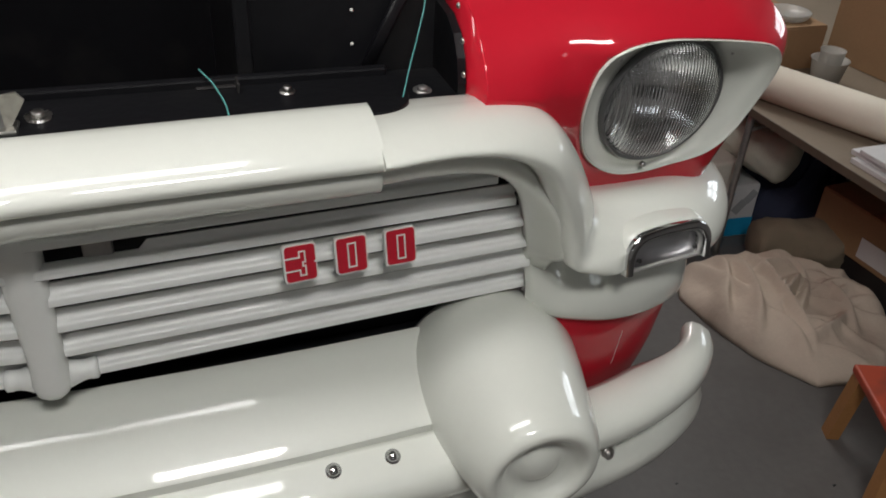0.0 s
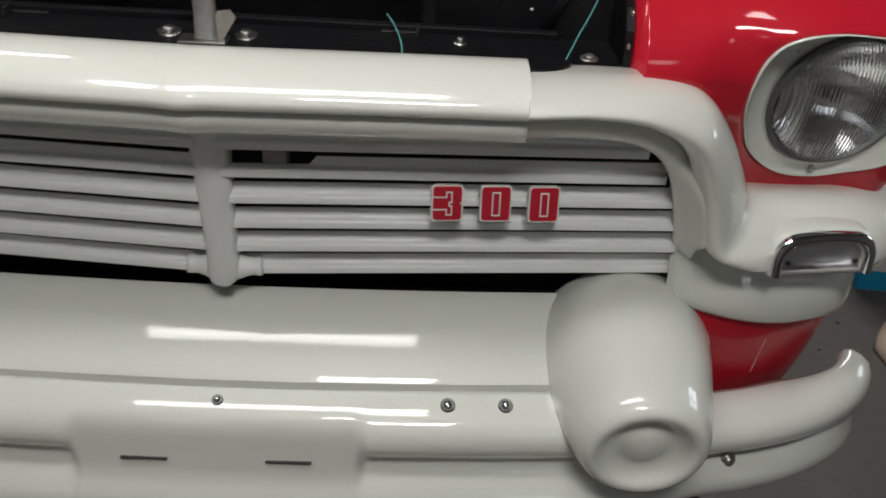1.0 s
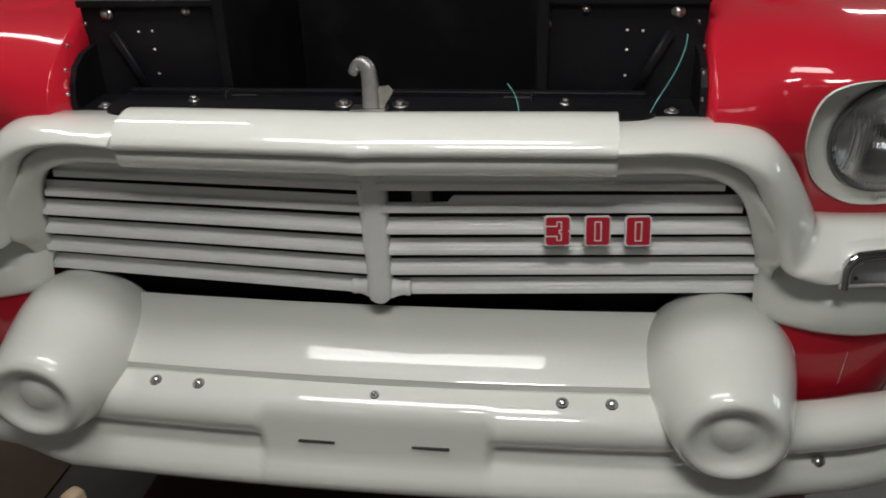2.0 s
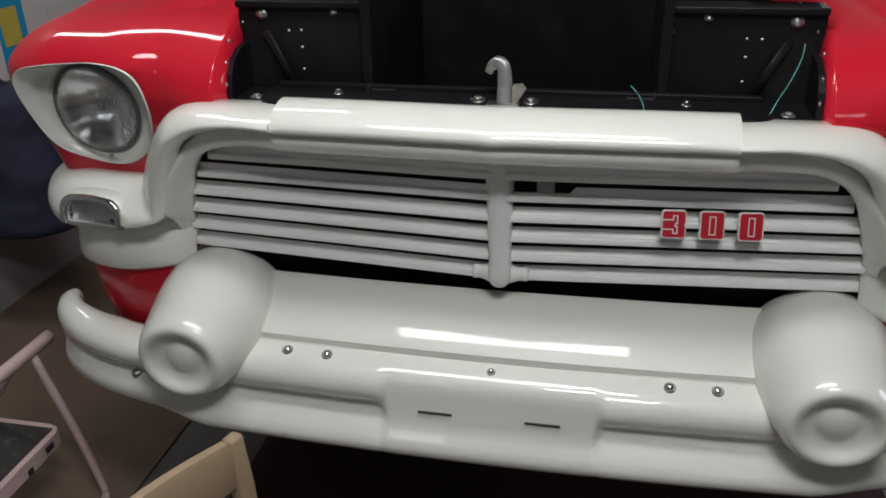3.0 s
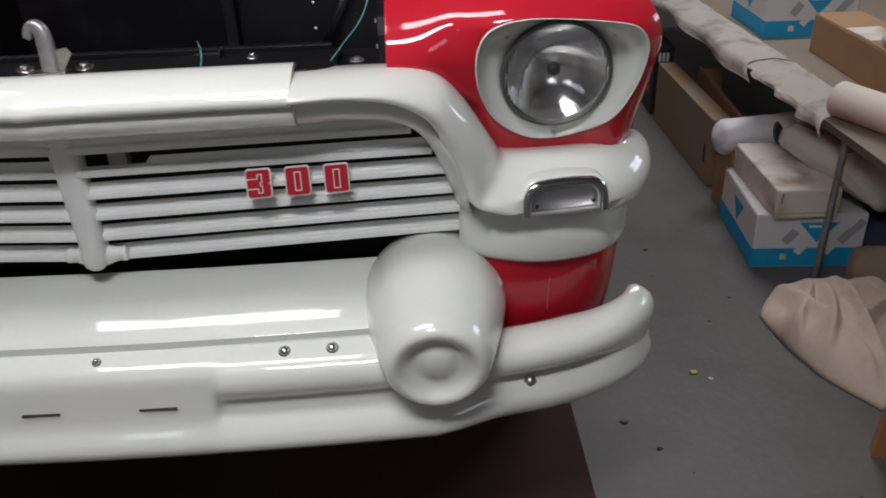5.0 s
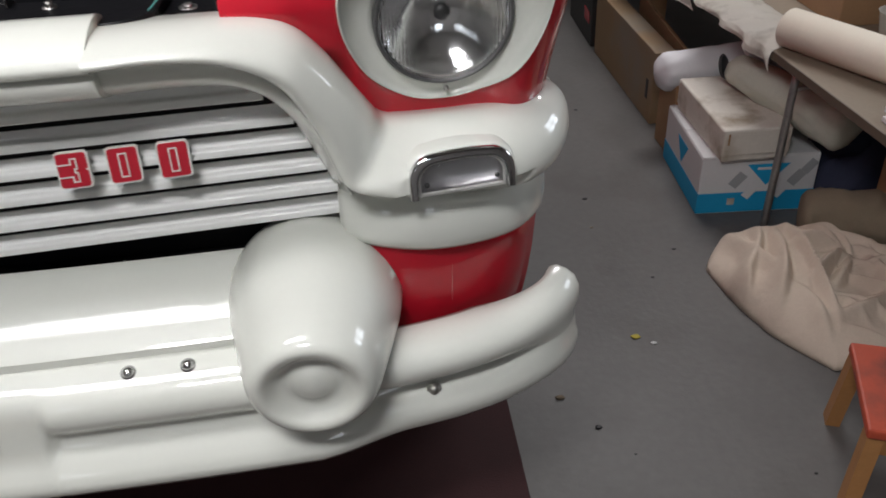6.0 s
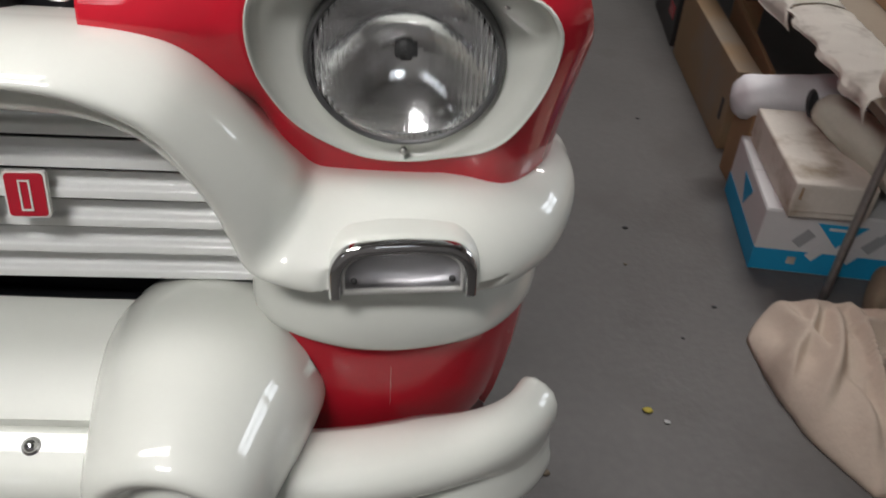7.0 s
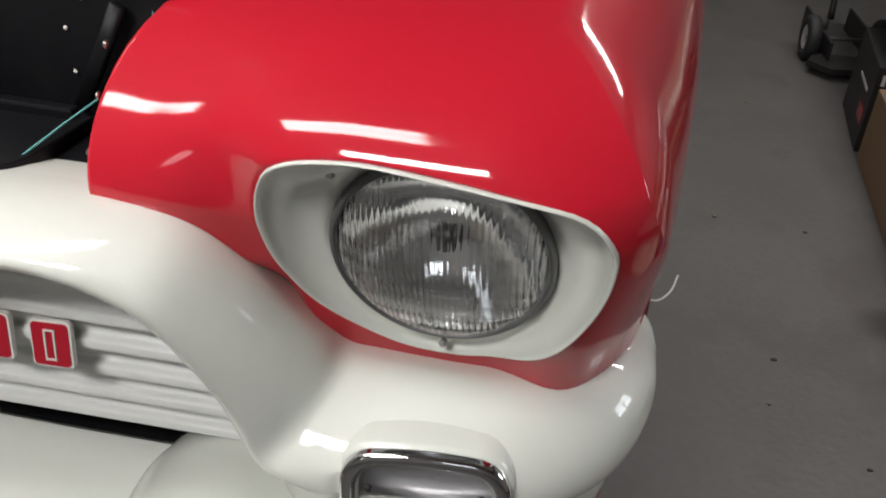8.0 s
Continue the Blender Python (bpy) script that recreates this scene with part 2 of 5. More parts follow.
def revolve_bm(profile, n=40, m=None):
    """Turn rows of (radius, height) round z; closed at the ends where the radius is 0."""
    bm = bmesh.new()
    prev = None
    for r, h in profile:
        if r < 1e-5:
            cur = [bm.verts.new((0, 0, h))]
        else:
            cur = [bm.verts.new((r * math.cos(2 * math.pi * i / n), r * math.sin(2 * math.pi * i / n), h)) for i in range(n)]
        if prev:
            for i in range(n):
                j = (i + 1) % n
                if len(prev) == 1 and len(cur) > 1:
                    bm.faces.new((prev[0], cur[i], cur[j]))
                elif len(cur) == 1 and len(prev) > 1:
                    bm.faces.new((prev[i], prev[j], cur[0]))
                elif len(cur) > 1:
                    bm.faces.new((prev[i], prev[j], cur[j], cur[i]))
        prev = cur
    if m is not None:
        bm.transform(m)
    return bm


def tube_bm(pts, r, n=10, per=6, raw=False):
    """A round rod or wire along points."""
    p = np.array(pts, float) if raw else spline(pts, per)
    t = np.gradient(p, axis=0)
    t /= np.linalg.norm(t, axis=1)[:, None]
    ref = np.array([0.3, 0.2, 0.93])
    rings = []
    for a, tan in zip(p, t):
        u = np.cross(tan, ref)
        if np.linalg.norm(u) < 1e-3:
            u = np.cross(tan, (1, 0, 0))
        u /= np.linalg.norm(u)
        v = np.cross(tan, u)
        rings.append([a + r * (math.cos(2 * math.pi * i / n) * u + math.sin(2 * math.pi * i / n) * v) for i in range(n)])
    return rings_bm(rings, True, (True, True))


def join(*bms):
    out = bmesh.new()
    for b in bms:
        me = bpy.data.meshes.new("tmp")
        b.to_mesh(me)
        b.free()
        out.from_mesh(me)
        bpy.data.meshes.remove(me)
    return out


def facing(x, y, z, nx, ny, nz):
    """A pose whose +z looks along (nx, ny, nz)."""
    q = Vector((nx, ny, nz)).to_track_quat("Z", "Y")
    return Matrix.Translation((x, y, z)) @ q.to_matrix().to_4x4()


def bolt_bm(m, r=0.008, h=0.006, dome=False):
    if dome:
        prof = [(r * 1.35, -0.002), (r * 1.35, 0.0005), (r * 1.05, 0.0012), (r, 0.002)] + [
            (r * math.cos(a), 0.002 + h * math.sin(a)) for a in np.linspace(0.2, 1.45, 5)] + [(0, 0.002 + h)]
        return revolve_bm(prof, 20, m)
    washer = revolve_bm([(0, 0), (r * 1.7, 0), (r * 1.7, 0.0015), (0, 0.0015)], 18, m)
    hexagon = revolve_bm([(0, 0.0015), (r, 0.0015), (r, h), (r * 0.85, h + 0.001), (0, h + 0.001)], 6, m)
    return join(washer, hexagon)

# ---- the garage ----


def slab(name, x0, y0, z0, x1, y1, z1, mat, label, category, bevel=0.0):
    return tagged(part(name, box_bm(x0, y0, z0, x1, y1, z1, bevel), mat, smooth=False), label, category, kind="structure")


RX0, RX1, RY0, RY1, RZ = -2.1, 3.4, -3.4, 6.2, 2.7
slab("floor", RX0 - 0.1, RY0 - 0.1, -0.12, RX1 + 0.1, RY1 + 0.1, 0.0, CONCRETE, "grey painted concrete garage floor with dark stains", "floor")
slab("ceiling", RX0 - 0.1, RY0 - 0.1, RZ, RX1 + 0.1, RY1 + 0.1, RZ + 0.1, CEIL, "plain pale garage ceiling", "ceiling")
slab("wall_west", RX0 - 0.1, RY0, 0.0, RX0, RY1, RZ, WALL, "off-white garage side wall", "wall")
east = thing("wall_east", "off-white garage side wall with one daylit window", "wall", kind="structure")
for a in ((RY0, 0.0, EWIN_Y - 0.4, RZ), (EWIN_Y + 0.4, 0.0, RY1, RZ), (EWIN_Y - 0.4, 0.0, EWIN_Y + 0.4, EWIN_Z - 0.36), (EWIN_Y - 0.4, EWIN_Z + 0.36, EWIN_Y + 0.4, RZ)):
    part("wall_panel", box_bm(RX1, a[0], a[1], RX1 + 0.1, a[2], a[3]), WALL, east, smooth=False)
part("mullion", box_bm(RX1 + 0.02, EWIN_Y - 0.02, EWIN_Z - 0.36, RX1 + 0.07, EWIN_Y + 0.02, EWIN_Z + 0.36), WALL, east, smooth=False)
part("glazing_bar", box_bm(RX1 + 0.025, EWIN_Y - 0.4, EWIN_Z - 0.018, RX1 + 0.065, EWIN_Y + 0.4, EWIN_Z + 0.018), WALL, east, smooth=False)
slab("wall_north", RX0, RY1, 0.0, RX1, RY1 + 0.1, RZ, WALL, "off-white garage back wall", "wall")
south = thing("wall_south", "off-white front wall with small daylit windows", "wall", kind="structure")
edge = RX0
for wx in WINDOWS_X:
    part("wall_panel", box_bm(edge, RY0, 0.0, wx - WIN_W / 2, RY0 + 0.1, RZ), WALL, south, smooth=False)
    part("wall_panel", box_bm(wx - WIN_W / 2, RY0, 0.0, wx + WIN_W / 2, RY0 + 0.1, WIN_Z - WIN_H / 2), WALL, south, smooth=False)
    part("wall_panel", box_bm(wx - WIN_W / 2, RY0, WIN_Z + WIN_H / 2, wx + WIN_W / 2, RY0 + 0.1, RZ), WALL, south, smooth=False)
    part("mullion", box_bm(wx - 0.02, RY0 + 0.03, WIN_Z - WIN_H / 2, wx + 0.02, RY0 + 0.085, WIN_Z + WIN_H / 2), WALL, south, smooth=False)
    part("glazing_bar", box_bm(wx - WIN_W / 2, RY0 + 0.035, WIN_Z - 0.018, wx + WIN_W / 2, RY0 + 0.08, WIN_Z + 0.018), WALL, south, smooth=False)
    edge = wx + WIN_W / 2
part("wall_panel", box_bm(edge, RY0, 0.0, RX1, RY0 + 0.1, RZ), WALL, south, smooth=False)

for x, y, length, width, _ in TUBES:
    lamp = thing("ceiling_light", "white fluorescent tube fitting on the ceiling, out of view", "lamp", (x, y, RZ), group="ceiling lights")
    part("housing", box_bm(x - length / 2 - 0.04, y - width / 2 - 0.03, RZ - 0.055, x + length / 2 + 0.04, y + width / 2 + 0.03, RZ - 0.001, 0.01), WALL, lamp, smooth=False)
    for k in (-0.3 * width, 0.3 * width):
        part("tube", tube_bm([(x - length / 2, y + k, RZ - 0.072), (x, y + k, RZ - 0.072), (x + length / 2, y + k, RZ - 0.072)], 0.015), TUBE_GLOW, lamp)

# ---- the truck's front ----
truck = thing("pickup_truck", "red and cream vintage pickup truck with its hood removed", "truck", (0, 0.5, 0))


def grille_y(x, z=0.86):
    """The grille leans forward towards the hood and sweeps back to its ends."""
    return 0.108 + 0.055 * abs(x) - 0.22 * (z - 0.86)


# fenders, front faces with the headlight openings
HX, HY, HZ = 0.8066, 0.129, 1.142
BEZEL = closed_spline([(0.672, 1.170), (0.679, 1.212), (0.702, 1.238), (0.754, 1.249), (0.830, 1.246), (0.880, 1.240), (0.915, 1.231), (0.935, 1.213),
                       (0.944, 1.184), (0.936, 1.130), (0.907, 1.074), (0.866, 1.042), (0.813, 1.026), (0.758, 1.031), (0.707, 1.068), (0.680, 1.120)], 7)


def fender_outline(grow=0.0):
    """Cross-section of a fender, as x, z going round."""
    pts = [(0.531, z) for z in np.linspace(0.86, 1.275, 12)]
    pts += [(0.537, 1.296 + grow), (0.565, 1.308 + grow), (0.64, 1.318 + grow), (0.72, 1.323 + grow)]
    for a in np.linspace(math.pi / 2, 0, 26)[1:]:
        pts.append((0.77 + (0.222 + grow * 0.5) * math.cos(a) ** (2 / 3.4), 0.98 + (0.344 + grow) * math.sin(a) ** (2 / 3.0)))
    pts += [(0.992 + grow * 0.5, z) for z in np.linspace(0.95, 0.86, 3)]
    pts = [(x - 0.07 * max(0.0, 1.17 - z) * (1 if x > 0.9 else 0), z) for x, z in pts]
    pts += [(x, 0.86) for x in np.linspace(0.96, 0.58, 8)]
    return pts


def radial(poly, cx, cz, angles):
    """Where rays from (cx, cz) leave a polygon."""
    p = np.array(poly)
    out = []
    for a in angles:
        d = np.array([math.cos(a), math.sin(a)])
        best = 0
        for q0, q1 in zip(p, np.roll(p, -1, axis=0)):
            e = q1 - q0
            den = d[0] * e[1] - d[1] * e[0]
            if abs(den) < 1e-12:
                continue
            w = q0 - (cx, cz)
            r = (w[0] * e[1] - w[1] * e[0]) / den
            s = (w[0] * d[1] - w[1] * d[0]) / den
            if r > 0 and -1e-6 <= s <= 1 + 1e-6:
                best = max(best, r)
        out.append((cx + best * d[0], cz + best * d[1]))
    return np.array(out)


def ease(v):
    v = min(1.0, max(0.0, v))
    return v * v * (3 - 2 * v)


def quarter(t):
    """How far a quarter-round has dropped back."""
    t = min(1.0, max(0.0, t))
    return 1 - math.sqrt(1 - t * t)


def face_y(x, z):
    """The fender's front face: upright beside the bay, a forward visor over the lamp, rolling back round the outer corner."""
    inner = 0.074 + (0.30 * (1.18 - z) if z < 1.18 else 0.27 * quarter((z - 1.18) / 0.135))
    top = 1.238 - 0.035 * ease((x - 0.85) / 0.11)
    t = min(1.0, max(0.0, (z - top) / (1.324 - top)))
    brow = 0.063 + (0.42 - 0.17 * ease((x - 0.84) / 0.09)) * (1.237 - min(z, 1.237)) + 0.02 * t + 0.23 * quarter(t)
    low = ease((1.25 - z) / 0.27)
    x1 = 0.992 - 0.07 * max(0.0, 1.17 - z)
    w = ease((x - 0.55) / 0.20)
    corner = (0.13 + 0.08 * low) * quarter(min(0.985, max(0.0, 1 - (x1 - x) / (0.115 + 0.07 * low)) ** 1.6))
    valley = math.exp(-((x - 0.642) / 0.032) ** 2) * math.exp(-((z - 1.215) / 0.055) ** 2)
    tuck = 0.09 * ease((1.13 - z) / 0.09) * (1 - ease((x - 0.63) / 0.06))
    return inner * (1 - w) + brow * w + corner + 0.008 * valley + tuck


def fender(mirror):
    ang = np.linspace(0, 2 * math.pi, 192, endpoint=False)
    bez, out = radial(BEZEL, HX, HZ, ang), radial(fender_outline(), HX, HZ, ang)
    rings = [[(x, face_y(x, z) + 0.05, z) for x, z in bez]]
    rings.append([(x, face_y(x, z) + 0.004, z) for x, z in bez])
    for f in (0.02, 0.05, 0.09, 0.14, 0.20, 0.27, 0.34, 0.41, 0.48, 0.55, 0.62, 0.69, 0.75, 0.81, 0.86, 0.91, 0.95, 0.98, 1.0):
        q = bez + (out - bez) * f
        rings.append([(x, face_y(x, z), z) for x, z in q])
    last = rings[-1]
    for y, g in ((0.23, 0.004), (0.32, 0.016), (0.48, 0.03), (0.75, 0.04), (1.3, 0.045), (2.4, 0.045)):
        grown = radial(fender_outline(g), HX, HZ, ang)
        rings.append([(x, max(y, y0 + (y - 0.212)), z) for (x, z), (_, y0, _) in zip(grown, last)])
    return rings_bm(rings, True, (False, False), mirror)


def lower_fender(mirror):
    """The red apron below the white band, tucking under and round the corner."""
    plan = spline([(0.555, 0.160), (0.582, 0.152), (0.608, 0.138), (0.642, 0.100), (0.74, 0.075), (0.83, 0.090), (0.905, 0.130), (0.955, 0.21), (0.985, 0.36), (1.0, 0.7), (1.005, 1.5)], 5)
    rings = []
    for z, back, inn in ((0.90, 0.035, 0.0), (0.85, 0.016, 0.0), (0.80, 0.016, 0.0), (0.75, 0.022, 0.004), (0.70, 0.029, 0.007), (0.65, 0.039, 0.012), (0.60, 0.052, 0.019), (0.56, 0.068, 0.028)):
        rings.append([(x - inn * min(1, max(0, (x - 0.6) / 0.3)), y + back * (1.0 if x < 0.95 else 0.6), min(z, 0.829 if x < 0.615 else 0.842) if x < 0.655 else z) for x, y in plan])
    return rings_bm(rings, False, (False, False), mirror)


def white_band(mirror):
    """The cream band under the lamp pod."""
    plan = spline([(0.640, 0.128), (0.652, 0.108), (0.69, 0.083), (0.76, 0.070), (0.835, 0.084), (0.91, 0.125), (0.962, 0.205), (0.985, 0.32)], 6)
    rings = []
    for dz, back, inner in ((0.938, 0.040, -0.004), (0.925, 0.036, -0.014), (0.905, 0.026, -0.016), (0.885, 0.012, -0.012), (0.865, 0.004, -0.006), (0.845, 0.0, 0.0), (0.832, 0.003, 0.003), (0.824, 0.010, 0.010), (0.826, 0.03, 0.03)):
        row = []
        for x, y in plan:
            w = ease((0.765 - x) / 0.09)
            row.append((x, y + back * (1 - w) + inner * w, dz - 0.022 * max(0, (x - 0.68) / 0.28) * (1 if dz < 0.87 else 0.4)))
        rings.append(row)
    return rings_bm(rings, False, (False, False), mirror)


def white_band(mirror):
    """The cream band under the lamp pod."""
    plan = spline([(0.640, 0.128), (0.652, 0.108), (0.69, 0.083), (0.76, 0.070), (0.835, 0.084), (0.91, 0.125), (0.962, 0.205), (0.985, 0.32)], 6)
    rings = []
    for dz, back in ((0.925, 0.036), (0.905, 0.026), (0.885, 0.012), (0.865, 0.004), (0.845, 0.0), (0.832, 0.003), (0.824, 0.010), (0.826, 0.03)):
        rings.append([(x, y + back, dz - 0.022 * max(0, (x - 0.68) / 0.28) * (1 if dz < 0.87 else 0.4)) for x, y in plan])
    return rings_bm(rings, False, (False, False), mirror)


# rows: back edge, ledge edge, bulge of the face between them
ARCH = spline([
    (0.386, 0.096, 1.181, 0.386, 0.026, 1.153, 0.000, -0.044, 0.009), (0.420, 0.097, 1.181, 0.420, 0.028, 1.153, 0.000, -0.044, 0.009),
    (0.463, 0.099, 1.181, 0.461, 0.030, 1.152, 0.000, -0.044, 0.009), (0.526, 0.100, 1.180, 0.520, 0.032, 1.144, 0.002, -0.044, 0.009),
    (0.578, 0.101, 1.176, 0.562, 0.036, 1.127, 0.006, -0.043, 0.007), (0.614, 0.104, 1.158, 0.592, 0.042, 1.101, 0.010, -0.046, 0.009),
    (0.647, 0.110, 1.121, 0.613, 0.050, 1.063, 0.012, -0.046, 0.006), (0.678, 0.119, 1.071, 0.630, 0.058, 1.022, 0.012, -0.046, 0.005),
    (0.700, 0.130, 1.035, 0.642, 0.063, 0.984, 0.010, -0.047, 0.003), (0.716, 0.141, 1.011, 0.658, 0.063, 0.950, 0.004, -0.047, 0.000),
    (0.742, 0.144, 1.006, 0.690, 0.058, 0.936, 0.000, -0.048, 0.000), (0.790, 0.144, 1.006, 0.752, 0.056, 0.919, 0.002, -0.046, 0.002),
    (0.838, 0.147, 1.007, 0.815, 0.066, 0.908, 0.008, -0.044, 0.003), (0.876, 0.156, 1.008, 0.868, 0.084, 0.904, 0.018, -0.040, 0.005),
    (0.908, 0.177, 1.006, 0.912, 0.113, 0.901, 0.030, -0.033, 0.008), (0.934, 0.210, 1.001, 0.944, 0.152, 0.900, 0.040, -0.023, 0.012),
    (0.953, 0.253, 0.991, 0.961, 0.202, 0.901, 0.042, -0.011, 0.014), (0.963, 0.300, 0.978, 0.967, 0.262, 0.906, 0.034, -0.002, 0.012)], 22)
LEDGE = spline([
    (0.386, 0.026, 1.153, 0.386, 0.066, 1.103), (0.420, 0.028, 1.153, 0.420, 0.068, 1.103), (0.461, 0.030, 1.152, 0.461, 0.070, 1.103), (0.520, 0.032, 1.144, 0.514, 0.071, 1.099),
    (0.562, 0.036, 1.127, 0.550, 0.073, 1.089), (0.592, 0.042, 1.101, 0.576, 0.078, 1.070), (0.613, 0.050, 1.063, 0.596, 0.086, 1.040), (0.630, 0.058, 1.022, 0.611, 0.097, 1.003),
    (0.642, 0.063, 0.984, 0.622, 0.109, 0.969), (0.652, 0.068, 0.950, 0.632, 0.122, 0.935), (0.658, 0.088, 0.922, 0.640, 0.137, 0.905), (0.664, 0.108, 0.900, 0.645, 0.146, 0.880), (0.672, 0.125, 0.870, 0.650, 0.150, 0.850)], 8)
# beside the moulding the surround stands as far forward as the moulding itself
for _r in ARCH:
    _f = 0.022 * (1 - min(1.0, max(0.0, (_r[3] - 0.40) / 0.22))) ** 1.5
    _r[0:2] += (0, -0.3 * _f)
    _r[4] -= 0.75 * _f
    _r[7] -= 0.35 * _f
for _r in LEDGE:
    _f = 0.014 * (1 - min(1.0, max(0.0, (_r[0] - 0.40) / 0.22))) ** 1.5
    _r[1] -= 0.75 * _f
    _r[4] -= 0.75 * _f
LAMP_W, LAMP_H = 0.0745, 0.059
LAMP_AT = Matrix.Translation((0.815, 0.060, 0.929)) @ Matrix.Rotation(radians(8.5), 4, "Z") @ Matrix.Rotation(radians(-8), 4, "X")


def surround(mirror):
    """The arched surround, running out into the lamp pod, with the lamp's pocket sunk into it."""
    n, rings = 72, []
    for r in ARCH:
        o, i, b = np.array(r[0:3]), np.array(r[3:6]), np.array(r[6:9])
        mid, half = (o + i) / 2, (o - i) / 2
        power = 0.80 + 0.16 * ease((mid[0] - 0.68) / 0.08)
        ring = []
        for k in range(n + 1):
            a = math.pi * k / n
            c, q = math.cos(a), math.sin(a)
            ring.append(mid + half * math.copysign(abs(c) ** power, c) + b * q ** power)
        away = np.array((-b[0], abs(b[1]) + 0.3 * abs(b[0]), 0.0))
        away *= 0.05 / np.linalg.norm(away)
        ring += [i + away * 0.12 + (0, 0, 0.002), i + away + (0, 0, 0.010), o + away - (0, 0, 0.012), o + away * 0.3 - (0, 0, 0.002)]
        rings.append(ring)
    end = np.mean(rings[-1], axis=0)
    for k in range(1, 6):
        a = k / 5 * math.pi / 2 * 0.97
        rings.append([end + (p - end) * math.cos(a) + np.array((-0.006, 0.055, 0.004)) * math.sin(a) for p in rings[len(ARCH) - 1]])
    bm = rings_bm(rings, True, (True, True))
    inv = LAMP_AT.inverted()
    for v in bm.verts:
        q = inv @ v.co
        out = max(abs(q.x) - LAMP_W, q.z - LAMP_H, 0.03 * (math.hypot(max(0, abs(q.x) - LAMP_W + 0.034) / 0.034, max(0, q.z - 0.36 * LAMP_H) / (0.64 * LAMP_H)) - 1))
        if q.z > 0.004 and q.y < 0.05 and out < -0.011:
            q.y = 0.040
        elif q.z > 0.004 and q.y < -0.008 and out < 0.075:
            d = -0.008 - q.y
            q.y += d * d / (d + 0.012 * ease(out / 0.02)) * ease(1 - max(0.0, out) / 0.075)
        elif q.z <= 0.004 and q.z > -0.06:
            k = ease((LAMP_W + 0.045 - abs(q.x)) / 0.045)
            q.y += (max(q.y, 0.026) - q.y) * k
        v.co = LAMP_AT @ q
    if mirror:
        bm.transform(Matrix.Diagonal((-1, 1, 1, 1)))
    return bm


def ledge_lip(mirror):
    """The stepped lip inside the surround."""
    rings = []
    for r in LEDGE:
        e, l = np.array(r[:3]), np.array(r[3:])
        d = l - e
        flat = np.array((d[0], 0, d[2]))
        step = [e + (0, 0.03, 0), e + flat * 0.02 + (0, 0.010, 0), e + flat * 0.22 + (0, 0.0065, 0), e + flat * 0.48 + (0, 0.008, 0), e + flat * 0.72 + (0, d[1] * 0.42, 0),
                e + flat * 0.92 + (0, d[1] * 0.78, 0), l, l + (0, 0.02, 0), e + (0, 0.075, 0)]
        plain = ease((0.985 - e[2]) / 0.06)
        line = [step[0], step[1]] + [e + d * f + (0, 0.006, 0) for f in (0.2, 0.45, 0.7, 0.9)] + step[6:]
        step = [p * (1 - plain) + q * plain for p, q in zip(step, line)]
        a = min(ARCH, key=lambda q: float(np.sum((q[3:6] - e) ** 2)))
        o, i, b = a[0:3], a[3:6], a[6:9]
        start = (o + i) / 2 - 0.93 * (o - i) / 2 + 0.46 * b
        run = l - start
        bow = np.array((-0.10 * run[0], -0.010, 0.0))
        soft = [e + (0, 0.03, 0), start + (0.004, 0.006, 0), start] + [start + run * f + bow * 4 * f * (1 - f) * 0.5 for f in (0.25, 0.5, 0.78)] + [l, l + (0, 0.02, 0), e + (0, 0.075, 0)]
        g = ease((1.10 - e[2]) / 0.09) * ease((e[2] - 0.925) / 0.05)
        rings.append([p * (1 - g) + q * g for p, q in zip(step, soft)])
    return rings_bm(rings, True, (True, True), mirror)


for mir in (False, True):
    f = part("fender", fender(mir), RED, truck, "glossy red fender with a rolled brow")
    part("fender_apron", lower_fender(mir), RED_LOW, truck, "dark red lower fender")
    part("fender_band", white_band(mir), WHITE, truck, "cream painted band below the lamp")
    s = split_sharp(part("grille_surround", surround(mir), WHITE, truck, "cream painted arched grille surround"), 50)
    part("inner_lip", ledge_lip(mir), WHITE, s)

def scratch():
    """A thin bare line in the paint, lying on the apron."""
    rows = []
    for k in range(9):
        z = 0.772 - 0.075 * k / 8
        x = 0.8015 - 0.0015 * k / 8 + 0.0003 * math.sin(k * 2.1)
        y = 0.0835 + float(np.interp(z, (0.65, 0.70, 0.75, 0.80), (0.039, 0.029, 0.022, 0.016))) - 0.0012
        w = 0.0004 * math.sin(math.pi * (0.15 + 0.7 * k / 8))
        rows.append([(x - w, y + 0.002, z), (x, y - 0.0008, z), (x + w, y + 0.002, z)])
    return rings_bm(rows, False)


part("paint_scratch", scratch(), GRILLE, truck, "thin pale scratch in the red paint")

# centre moulding over the grille, with its own stepped lip
MOULD = [(0.085, 1.180), (0.076, 1.192), (0.060, 1.1985), (0.044, 1.1998), (0.026, 1.1980), (0.008, 1.1930), (-0.009, 1.1855), (-0.022, 1.1765), (-0.029, 1.1680), (-0.030, 1.1610), (-0.026, 1.1560), (-0.019, 1.1530),
         (-0.011, 1.1505), (-0.0105, 1.1485), (-0.014, 1.1465), (-0.0155, 1.142), (-0.015, 1.135), (-0.012, 1.127), (-0.004, 1.119), (0.012, 1.111), (0.035, 1.104), (0.062, 1.101), (0.080, 1.103)]
bar_rows = []
for x in np.linspace(-0.389, 0.389, 61):
    ridge = 0.004 * max(0.0, 1 - abs(x) / 0.03)
    bar_rows.append([(x, y + 0.050 * abs(x) - (ridge if y < 0.01 else 0), z - 0.002 * (abs(x) / 0.389) ** 2) for y, z in MOULD])
